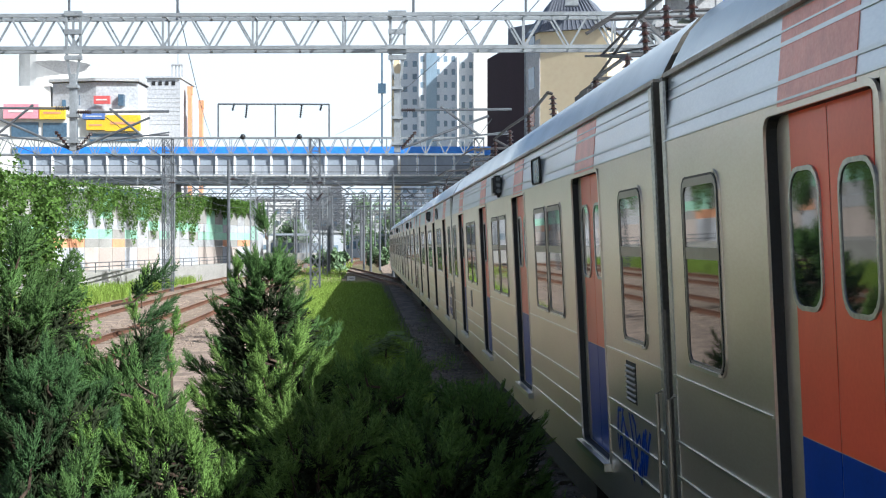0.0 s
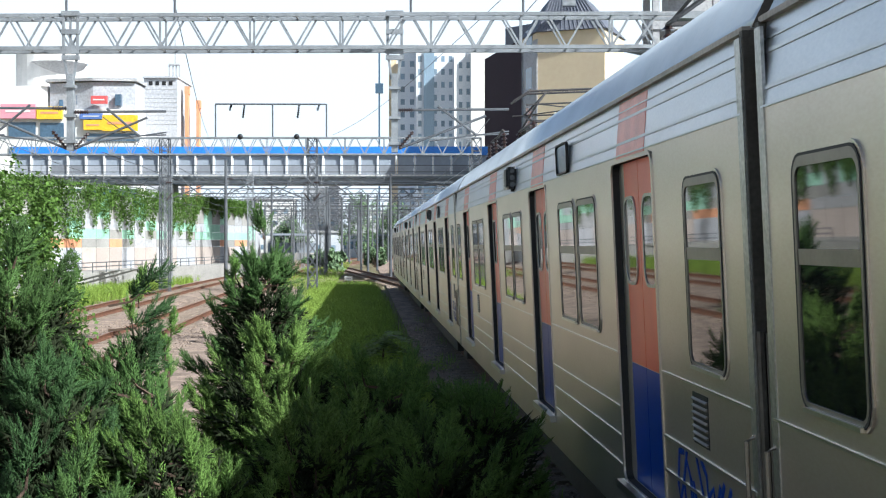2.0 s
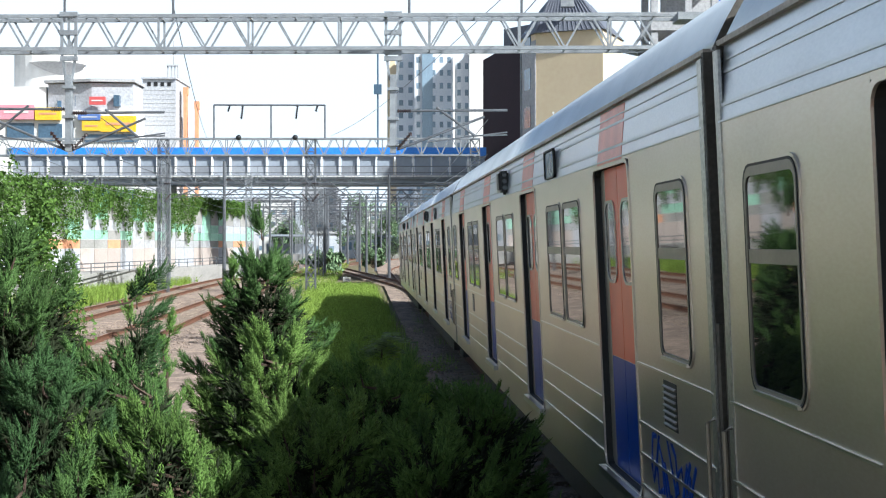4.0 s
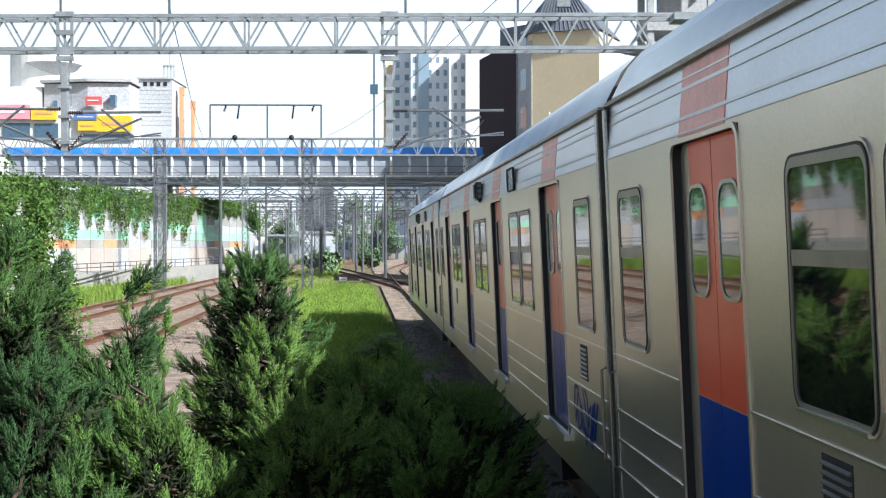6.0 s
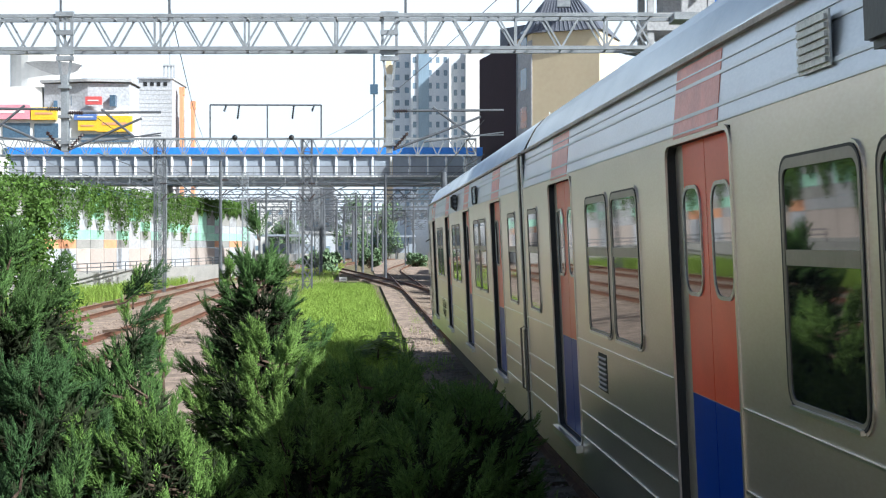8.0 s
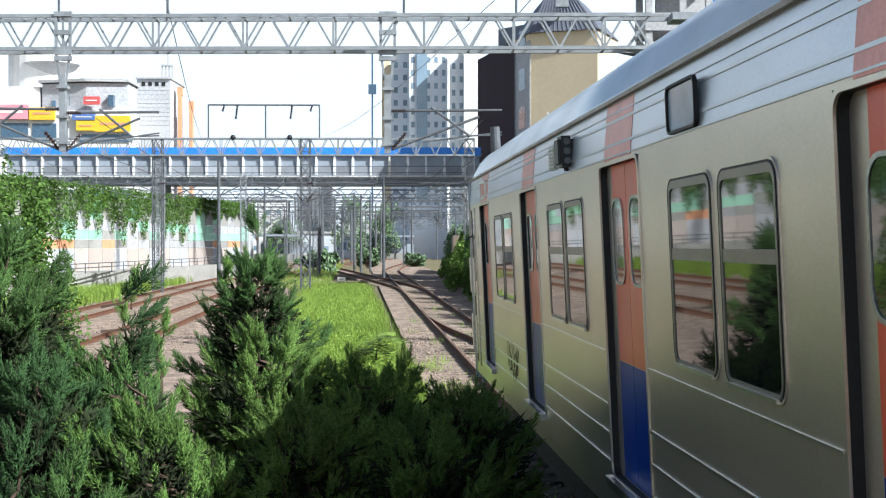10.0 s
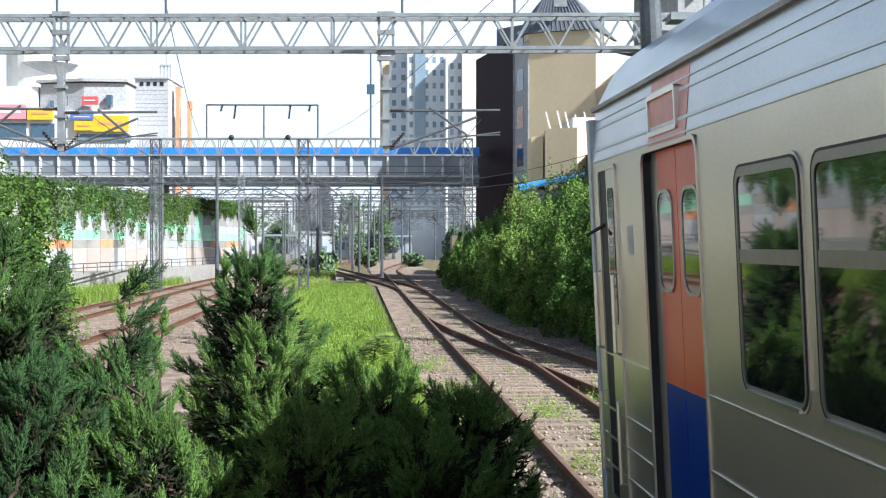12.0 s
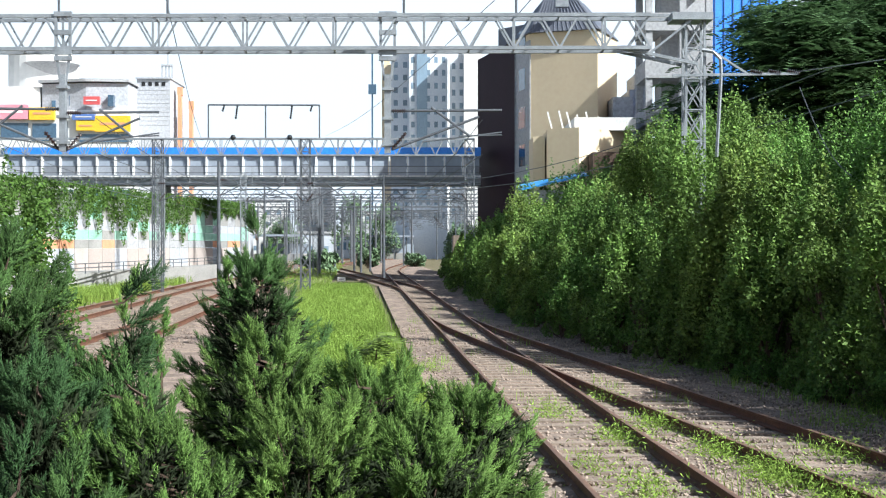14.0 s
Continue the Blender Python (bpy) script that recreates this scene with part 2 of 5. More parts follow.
def extrude_y(bm, profile, y0, y1, mi=0, cap=True):
    """A closed profile in x, z drawn out along y."""
    a = [bm.verts.new((x, y0, z)) for x, z in profile]
    b = [bm.verts.new((x, y1, z)) for x, z in profile]
    n = len(profile)
    for i in range(n):
        bm.faces.new((a[i], a[(i + 1) % n], b[(i + 1) % n], b[i])).material_index = mi
    if cap:
        bm.faces.new(a[::-1]).material_index = mi
        bm.faces.new(b).material_index = mi


# the yard's buildings and gantries stand square to a grid turned a little from the track
GRID = pose(0, 0, 0, 0, 0, -3.59)


def G(across, ahead, z=0.0):
    return GRID @ Vector((across, ahead, z))


# ---- ground and tracks ----
RAIL_A = 3.33          # centre line of the running track


def sheet(name, x0, x1, y0, y1, z, material, step, rough, label, seed=3):
    nx, ny = max(2, int((x1 - x0) / step) + 1), max(2, int((y1 - y0) / step) + 1)
    xs, ys = np.meshgrid(np.linspace(x0, x1, nx), np.linspace(y0, y1, ny))
    rng = np.random.default_rng(seed)
    zs = z + rng.normal(0, rough, xs.shape)
    v = np.stack([xs, ys, zs], -1).reshape(-1, 3)
    i = np.arange(nx * ny).reshape(ny, nx)
    f = np.stack([i[:-1, :-1], i[:-1, 1:], i[1:, 1:], i[1:, :-1]], -1).reshape(-1, 4)
    return tagged(arr(name, v, f, material, smooth=True), label, kind="structure", category="ground")


def ground():
    bm = bmesh.new()
    for v in ((-3000, -3000), (3000, -3000), (3000, 3000), (-3000, 3000)):
        bm.verts.new((*v, -0.32))
    bm.faces.new(bm.verts)
    tagged(part("ground", bm, SOIL), "weedy brown soil of the railway yard", "ground", kind="structure")
    sheet("ballast_bed_1", 1.35, 8.3, -12, 260, -0.2, BALLAST, 0.5, 0.02, "pinkish grey crushed stone ballast under rusty tracks")
    sheet("ballast_bed_2", -14.4, -2.5, 4, 260, -0.2, BALLAST, 0.5, 0.02, "pale brown ballast under the side tracks", 4)


def rail_mesh(bm, path, off):
    prof = [(-0.07, -0.17), (0.07, -0.17), (0.06, -0.145), (0.012, -0.12), (0.012, -0.045), (0.036, -0.03), (0.036, -0.004),
            (0.028, 0.0), (-0.028, 0.0), (-0.036, -0.004), (-0.036, -0.03), (-0.012, -0.045), (-0.012, -0.12), (-0.06, -0.145)]
    rings = [[bm.verts.new((x + off + px, y, z)) for px, z in prof] for x, y in path]
    n = len(prof)
    for a, b in zip(rings, rings[1:]):
        for i in range(n):
            f = bm.faces.new((a[i], a[(i + 1) % n], b[(i + 1) % n], b[i]))
            f.material_index = 1 if i in (6, 7, 8) else 0
    bm.faces.new(rings[0])
    bm.faces.new(rings[-1][::-1])


def sleeper_data():
    bm = bmesh.new()
    extrude_y(bm, [(-1.2, -0.26), (1.2, -0.26), (1.2, -0.185), (0.95, -0.165), (-0.95, -0.165), (-1.2, -0.185)], -0.12, 0.12)
    me = bpy.data.meshes.new("sleeper")
    bm.to_mesh(me)
    bm.free()
    me.materials.append(SLEEPER)
    return me


def track(centre, y0, y1, label, near=95.0, step=4.0):
    root = empty("railway_track", label=label, category="railway track", kind="structure")
    n = max(2, int((y1 - y0) / step))
    path = [(centre(y0 + (y1 - y0) * i / n), y0 + (y1 - y0) * i / n) for i in range(n + 1)]
    for off in (-0.752, 0.752):
        bm = bmesh.new()
        rail_mesh(bm, path, off)
        part("rail", bm, [RUST, RAILTOP], root)
    y, far = y0 + 0.2, bmesh.new()
    rng = random.Random(int(y0 * 7 + y1))
    while y < y1:
        if y < near:
            s = new("sleeper", SLEEPERS)
            s.parent = root
            s.matrix_basis = pose(centre(y) + rng.uniform(-.03, .03), y, rng.uniform(-0.012, 0.004), 0, rng.uniform(-.4, .4), rng.uniform(-.8, .8))
        else:
            box(far, centre(y) - 1.2, centre(y) + 1.2, y - .12, y + .12, -.26, -.168)
        y += 0.62
    if len(far.verts):
        tagged(part("far_sleepers", far, SLEEPER, root), kind="stuff")
    else:
        far.free()
    return root


SLEEPERS = sleeper_data()


def line_a(y):
    return RAIL_A + (0 if y < 130 else 0.0011 * (y - 130) ** 2 if y < 165 else 1.35 + 0.077 * (y - 165))


def line_b(y):
    s = 55 - y
    return RAIL_A + (0 if s < 0 else 0.0030 * s * s if s < 15 else 0.675 + 0.09 * (s - 15))


def line_c(y):
    s = y - 78
    return RAIL_A - (0 if s < 0 else 0.0030 * s * s if s < 15 else 0.675 + 0.09 * (s - 15))


def line_l1(y):
    return -7.15 + (0 if y < 80 else 0.0004 * (y - 80) ** 2)


def line_l2(y):
    return -11.3 + (0 if y < 80 else 0.0003 * (y - 80) ** 2)


def stones(name, n, x0, x1, y0, y1, z, seed, parent=None):
    """Loose ballast: small uneven octahedra, thicker towards the near end."""
    rng = np.random.default_rng(seed)
    y = y0 + (y1 - y0) * rng.random(n) ** 1.8
    c = np.stack([rng.uniform(x0, x1, n), y, z + rng.uniform(-.02, .025, n)], -1)
    base = np.array([(1, 0, 0), (-1, 0, 0), (0, 1, 0), (0, -1, 0), (0, 0, 1), (0, 0, -1)], float)
    r = rng.uniform(.018, .042, (n, 1, 1)) * rng.uniform(.6, 1.3, (n, 6, 1))
    a = rng.uniform(0, 6.28, n)
    rot = np.zeros((n, 3, 3))
    rot[:, 0, 0], rot[:, 0, 1], rot[:, 1, 0], rot[:, 1, 1], rot[:, 2, 2] = np.cos(a), -np.sin(a), np.sin(a), np.cos(a), .75
    v = np.einsum("nij,nkj->nki", rot, base[None] * r) + c[:, None]
    f = np.array([(0, 2, 4), (2, 1, 4), (1, 3, 4), (3, 0, 4), (2, 0, 5), (1, 2, 5), (3, 1, 5), (0, 3, 5)])
    f = (f[None] + 6 * np.arange(n)[:, None, None]).reshape(-1, 3)
    return tagged(arr(name, v.reshape(-1, 3), f, STONE, parent), "loose crushed stone ballast around the sleepers", "ballast", kind="stuff")


# ---- steelwork over the tracks ----
def truss(root, a, b, z0, z1, deep, n, r=0.05):
    """A box truss from a to b (points on the plan): chords, posts and diagonals as parts."""
    a, b = Vector((a[0], a[1], 0)), Vector((b[0], b[1], 0))
    d = (b - a)
    side = Vector((-d.y, d.x, 0)).normalized() * deep / 2
    for s in (-1, 1):
        for z in (z0, z1):
            bm = bmesh.new()
            bar(bm, a + side * s + Vector((0, 0, z)), b + side * s + Vector((0, 0, z)), r * 1.25)
            part("chord", bm, GALV, root)
        for i in range(n):
            bm = bmesh.new()
            p, q = a + d * i / n + side * s, a + d * (i + 1) / n + side * s
            mid = (p + q) / 2
            up = Vector((0, 0, z1))
            lo = Vector((0, 0, z0))
            bar(bm, p + lo, mid + up - (q - p) * .08, r * .62)
            bar(bm, mid + up + (q - p) * .08, q + lo, r * .62)
            part("brace", bm, GALV, root)
            if i % 2 == 0:
                bm = bmesh.new()
                bar(bm, p + lo, p + up, r * .7)
                part("post", bm, GALV, root)
    bm = bmesh.new()
    for i in range(n + 1):
        p = a + d * i / n
        for z in (z0, z1):
            bar(bm, p + side + Vector((0, 0, z)), p - side + Vector((0, 0, z)), r * .5)
    parts("cross_tie", bm, GALV, root)


def lattice(root, x, y, z0, z1, w, n, r=0.04, material=None, name="column"):
    bm = bmesh.new()
    h = w / 2
    for sx in (-h, h):
        for sy in (-h, h):
            bar(bm, (x + sx, y + sy, z0), (x + sx, y + sy, z1), r)
    for i in range(n):
        a, b = z0 + (z1 - z0) * i / n, z0 + (z1 - z0) * (i + 1) / n
        for s in (-h, h):
            bar(bm, (x - h, y + s, a), (x + h, y + s, b), r * .5)
            bar(bm, (x + h, y + s, a), (x - h, y + s, b), r * .5)
            bar(bm, (x + s, y - h, a), (x + s, y + h, b), r * .5)
            bar(bm, (x - h, y + s, b), (x + h, y + s, b), r * .5)
    return part(name, bm, material or GALV, root)


def insulator(bm, a, b, r, n=6):
    """A turned insulator: one skin with n sheds."""
    a, b = Vector(a), Vector(b)
    d = (b - a).normalized()
    s = d.cross(Vector((0, 0, 1)) if abs(d.z) < 0.95 else Vector((1, 0, 0))).normalized()
    t = d.cross(s)
    prof = [(0, r * .4)]
    for i in range(n):
        prof += [((i + .25) / n, r * .4), ((i + .3) / n, r), ((i + .65) / n, r * .55), ((i + .8) / n, r * .4)]
    prof.append((1, r * .4))
    rings = [[bm.verts.new(a + (b - a) * p + (s * math.cos(k * math.pi / 4) + t * math.sin(k * math.pi / 4)) * q) for k in range(8)] for p, q in prof]
    for u, v in zip(rings, rings[1:]):
        for k in range(8):
            bm.faces.new((u[k], u[(k + 1) % 8], v[(k + 1) % 8], v[k]))
    bm.faces.new(rings[0][::-1])
    bm.faces.new(rings[-1])


def drop_post(root, across, ahead, z_top, z_bot):
    """A hanging post below the beam, with its bracket arms."""
    def at(a, b, z):
        return Vector((across + a, ahead + b, z))
    bm = bmesh.new()
    for s in (-.19, .19):
        bar(bm, at(s, -.3, z_top + .08), at(s, -.3, z_top - 1.0), .05)
        bar(bm, at(s, -.3, z_top - 1.0), at(s * .45, -.3, z_top - 1.75), .045)
    for z in (z_top + .05, z_top - .45, z_top - .98, z_top - 1.15):
        box(bm, across - .24, across + .24, ahead - .36, ahead - .24, z - .07, z + .06)
    box(bm, across - .085, across + .085, ahead - .39, ahead - .21, z_bot, z_top - 1.6)
    for z in (z_bot + .9, z_bot + 1.7, z_bot + .2):
        box(bm, across - .15, across + .15, ahead - .45, ahead - .18, z, z + .08)
    parts("hanging_post", bm, GALV, root)


def bracket(root, across, ahead, zb, reach, lift, flip=1):
    """Cantilever bracket: stay tube, top tube, registration arm and insulators."""
    def at(a, z):
        return Vector((across + a * flip, ahead - .3, z))
    bm = bmesh.new()
    bar(bm, at(.1, zb + lift), at(reach, zb + lift + .02), .035, 6)
    bar(bm, at(.1, zb), at(reach * .8, zb + lift * .85), .035, 6)
    bar(bm, at(reach * .38, zb + lift + .1), at(reach * .72, zb + .35 * lift), .035, 6)
    bar(bm, at(reach * .3, zb + lift * .2), at(reach * 1.0, zb + lift * .45), .02, 6)
    bar(bm, at(reach * .62, zb + lift * .35), at(reach * 1.0, zb + lift * .38), .02, 6)
    part("bracket_arm", bm, GALVDARK, root)
    bm = bmesh.new()
    insulator(bm, at(.12, zb + lift), at(.5, zb + lift), .07)
    part("insulator", bm, BROWN, root)
    bm = bmesh.new()
    insulator(bm, at(.12, zb + .02), at(.5, zb + .02 + lift * .42), .07)
    part("insulator", bm, BROWN, root)


def gantry_near():
    root = empty("overhead_gantry", GRID.copy(), label="galvanised steel lattice gantry spanning all the tracks", category="gantry")
    D, lo, hi = 36.4, 8.04, 8.93
    truss(root, (-15.2, D + .15), (5.6, D - .15), lo, hi, .7, 17, .055)
    bm = bmesh.new()
    for s in (-.35, .35):
        bar(bm, (4.9, D + s, lo), (6.9, D + s, lo - .42), .06)
        bar(bm, (5.6, D + s, hi), (7.1, D + s, hi), .06)
        bar(bm, (5.6, D + s, lo - .12), (6.75, D + s, hi - .1), .04)
        bar(bm, (5.0, D + s, lo), (5.6, D + s, hi), .04)
    box(bm, 6.2, 7.3, D - .45, D + .45, hi - .12, hi + .08)
    parts("haunch_bar", bm, GALV, root)
    lattice(root, 6.85, D, -.3, 8.9, .5, 11, .045)
    lattice(root, -15.6, D, -.3, 8.9, .62, 12, .05)
    bm = bmesh.new()
    tube(bm, [(7.0, D - .4, lo - .05), (7.3, D - .4, lo - .1), (7.5, D - .4, lo - .3), (7.52, D - .4, lo - .7), (7.4, D - .4, 5.1)], .05, 6)
    part("conduit", bm, GALV, root, "pale cable conduit")
    bm = bmesh.new()
    bar(bm, (6.2, D - .4, 7.3), (9.6, D - .4, 7.35), .05)
    bar(bm, (7.3, D - .4, 7.95), (8.3, D - .4, 7.3), .04)
    bar(bm, (6.5, D - .4, 5.2), (6.6, D - .4, 7.0), .03)
    part("side_arm", bm, GALV, root)
    bm = bmesh.new()
    for x in (8.3, 8.8, 9.3):
        insulator(bm, (x, D - .4, 7.42), (x + .35, D - .4, 7.36), .07)
    part("insulator", bm, BROWN, root)
    for x, zb in ((-10.3, 5.25), (-1.5, 5.2)):
        drop_post(root, x, D, hi, zb)
    bracket(root, -1.5, D, 5.3, 3.1, 1.05)
    bracket(root, -10.3, D, 5.3, 2.6, 1.0)
    bracket(root, -10.3, D, 5.3, 2.9, 1.1, -1)
    for x in (-10.6, -7.6, -1.08, 2.02):
        bm = bmesh.new()
        bar(bm, (x, D + .35, hi), (x, D + .35, hi + 2.2), .035, 6)
        part("earth_wire_post", bm, GALVDARK, root)


def gantry_far():
    root = empty("overhead_gantry", GRID.copy(), label="lighter steel lattice gantry with an insulator frame on top", category="gantry")
    D, lo, hi = 80.3, 8.1, 9.1
    truss(root, (-27.5, D), (1.9, D), lo, hi, .7, 25, .05)
    for x in (-17.2, -8.3, 1.6):
        lattice(root, x, D, -.3, 9.1, .55, 12, .045, GALVDARK)
    bm = bmesh.new()
    for x in (-14.15, -10.7, -7.45):
        bar(bm, (x, D, hi), (x, D, 11.15), .05, 6)
    bar(bm, (-14.15, D, 11.15), (-7.45, D, 11.13), .05, 6)
    part("top_frame", bm, GALVDARK, root)
    for x in (-13.2, -12.4, -9.1, -7.9):
        bm = bmesh.new()
        insulator(bm, (x, D, 11.1), (x - .1, D, 10.3 if x in (-12.4, -9.1) else 10.75), .1)
        part("insulator", bm, BLACKBOX, root)
    for x in (-12.6, -9.2):
        bm = bmesh.new()
        bmesh.ops.create_icosphere(bm, subdivisions=2, radius=.17, matrix=pose(x, D - .4, 9.15))
        part("arrester", bm, BLACKBOX, root)
    for x, flip in ((-17.2, 1), (-8.3, 1), (-8.3, -1), (1.6, -1)):
        bracket(root, x, D, 5.3, 3.0, 1.1, flip)


def footbridge():
    root = empty("footbridge", GRID.copy(), label="covered footbridge with a bright blue roof band and pale panels", category="bridge")
    D, a, b = 112.5, -37.0, 3.2
    bm = bmesh.new()
    box(bm, a, b, D - .05, D + 3.6, 10.2, 10.93)
    part("roof_band", bm, BRIDGEBLUE, root, "bright blue roof band")
    bm = bmesh.new()
    box(bm, a, b, D + .3, D + 3.3, 7.75, 8.25)
    box(bm, a, b, D - .1, D + 3.6, 8.25, 8.6)
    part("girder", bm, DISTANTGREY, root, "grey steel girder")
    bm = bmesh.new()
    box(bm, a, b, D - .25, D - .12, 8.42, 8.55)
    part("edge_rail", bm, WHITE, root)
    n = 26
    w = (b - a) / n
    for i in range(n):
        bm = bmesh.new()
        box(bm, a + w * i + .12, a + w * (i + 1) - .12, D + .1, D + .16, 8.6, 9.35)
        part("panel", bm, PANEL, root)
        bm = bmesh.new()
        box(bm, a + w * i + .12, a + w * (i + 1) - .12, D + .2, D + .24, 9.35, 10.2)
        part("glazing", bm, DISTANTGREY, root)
        bm = bmesh.new()
        box(bm, a + w * i - .065, a + w * i + .065, D - .05, D + .2, 8.6, 10.2)
        part("post", bm, WHITE, root)
    # lattice of the cable rack along the girder
    for z in (7.85, 8.75, 9.3):
        bm = bmesh.new()
        bar(bm, (a, D - .7, z), (b, D - .7, z), .045)
        part("rack_rail", bm, GALVDARK, root)
    bm = bmesh.new()
    k = 46
    for i in range(k):
        x0, x1 = a + (b - a) * i / k, a + (b - a) * (i + 1) / k
        bar(bm, (x0, D - .7, 7.85), (x1, D - .7, 8.75), .025)
        bar(bm, (x1, D - .7, 7.85), (x0, D - .7, 8.75), .025)
        if i % 3 == 0:
            bar(bm, (x0, D - .7, 7.6), (x0, D - .7, 9.35), .04)
            bar(bm, (x0, D - .7, 8.2), (x0, D + .3, 8.2), .03)
    tagged(part("rack_lattice", bm, GALV, root), kind="stuff")
    for x in (-24.0,):
        bm = bmesh.new()
        prism(bm, [(x - .45, D + .8), (x + .45, D + .8), (x + .45, D + 2.8), (x - .45, D + 2.8)], -.3, 7.75)
        part("pier", bm, CONCRETE, root)


def mast(across, ahead, h, arm, flip=1, lattice_w=0.0, z0=-.32):
    root = empty("catenary_mast", GRID @ pose(across, ahead, 0), label="weathered steel catenary mast beside the tracks", category="mast", group="catenary masts")
    if lattice_w:
        lattice(root, 0, 0, z0, h, lattice_w, int(h / lattice_w), .035, GALV, "column")
    else:
        bm = bmesh.new()
        bar(bm, (0, 0, z0), (0, 0, h), .14, 8, .1)
        part("pole", bm, GALVDARK, root)
    bracket(root, 0, .3, h - 2.4, arm, 1.1, flip)
    return root


def wires():
    """Contact, messenger and feeder wires, each a thing of its own."""
    def run(name, pts, r, label):
        bm = bmesh.new()
        tube(bm, pts, r, 4)
        tagged(part(name, bm, GALVDARK), label, "cable")

    for x, z in ((RAIL_A, 5.2), (RAIL_A, 6.15), (-7.15, 5.2), (-7.15, 6.15), (-11.3, 5.2), (-11.3, 6.15)):
        pts = []
        for i in range(0, 33):
            y = 36.4 + i * 7.0
            sag = 0.0 if z < 6 else -.55 * math.sin(math.pi * ((y - 36.4) % 44) / 44)
            pts.append((x + .15 * math.sin(y * .08), y, z + sag))
        run("contact_wire" if z < 6 else "messenger_wire", pts, .012, "thin overhead wire above the track")
    for a, b in (((4.3, 36.4, 9.0), (7.4, 12, 13.5)), ((4.2, 36.4, 9.9), (-3, 120, 12.5)), ((-5.4, 36.4, 10.2), (-14, 120, 12)),
                 ((11.8, 35.4, 7.4), (24, 26, 10.2)), ((4.2, 74, 5.7), (14.5, 36, 7.0)), ((5.0, 74, 6.2), (13.0, 36, 7.6)), ((11.9, 35.4, 7.0), (12.5, 32, 4.2))):
        pts = [tuple(Vector(a).lerp(Vector(b), i / 10) - Vector((0, 0, .6 * math.sin(math.pi * i / 10)))) for i in range(11)]
        run("feeder_cable", pts, .016, "dark feeder cable hanging from the gantry")


# ---- train ----
HW, ROOF_Z, BODY_Z = 1.55, 3.795, 0.82
HEAD_Z = 3.41     # joint between the side and the upper panel
DOORS = (-7.2, -2.4, 2.4, 7.2)
CAR_HALF = 9.87
CANT = 0.045      # how far the upper side leans in at the gutter


def rr(y0, y1, z0, z1, r, n=4):
    pts = []
    for cy, cz, a0 in ((y1 - r, z1 - r, 0), (y0 + r, z1 - r, 90), (y0 + r, z0 + r, 180), (y1 - r, z0 + r, 270)):
        for i in range(n + 1):
            a = radians(a0 + 90 * i / n)
            pts.append((cy + r * math.cos(a), cz + r * math.sin(a)))
    return pts


def plate(bm, pts, x0, x1, mi=0):
    """An outline in y, z as a slab between two x."""
    a = [bm.verts.new((x0, y, z)) for y, z in pts]
    b = [bm.verts.new((x1, y, z)) for y, z in pts]
    n = len(pts)
    for i in range(n):
        bm.faces.new((a[i], a[(i + 1) % n], b[(i + 1) % n], b[i])).material_index = mi
    bm.faces.new(a).material_index = mi
    bm.faces.new(b[::-1]).material_index = mi


def ring(bm, outer, inner, x0, x1):
    n = len(outer)
    vs = [[bm.verts.new((x, y, z)) for y, z in pts] for x in (x0, x1) for pts in (outer, inner)]
    for i in range(n):
        j = (i + 1) % n
        for p, q in ((0, 1), (2, 0), (3, 2), (1, 3)):
            bm.faces.new((vs[p][i], vs[p][j], vs[q][j], vs[q][i]))


def fix(bm):
    bmesh.ops.recalc_face_normals(bm, faces=bm.faces)
    return bm


def window(root, s, y0, y1, z0=2.125, z1=3.175):
    """A side window: rounded metal frame, glass, and the bar of its drop light."""
    x = s * HW
    bm = bmesh.new()
    ring(bm, rr(y0, y1, z0, z1, .10), rr(y0 + .012, y1 - .012, z0 + .012, z1 - .012, .092), x, x + s * .015)
    w = part("window", fix(bm), RUBBER, root)
    bm = bmesh.new()
    ring(bm, rr(y0 - .014, y1 + .014, z0 - .014, z1 + .014, .112), rr(y0, y1, z0, z1, .10), x, x + s * .010)
    part("lip", fix(bm), STEEL, w)
    bm = bmesh.new()
    ring(bm, rr(y0 + .012, y1 - .012, z0 + .012, z1 - .012, .092), rr(y0 + .036, y1 - .036, z0 + .034, z1 - .055, .06), x, x + s * .014)
    box(bm, min(x, x + s * .012), max(x, x + s * .012), y0 + .045, y1 - .045, 2.72, 2.785)
    part("sash", fix(bm), SASH, w)
    bm = bmesh.new()
    plate(bm, rr(y0 + .03, y1 - .03, z0 + .03, z1 - .03, .08), x, x + s * .008)
    part("pane", fix(bm), GLASS, w)
    bm = bmesh.new()
    box(bm, min(x, x + s * .03), max(x, x + s * .03), y0 + .07, y1 - .07, z0 - .004, z0 + .014)
    part("sill", bm, RIB, w)


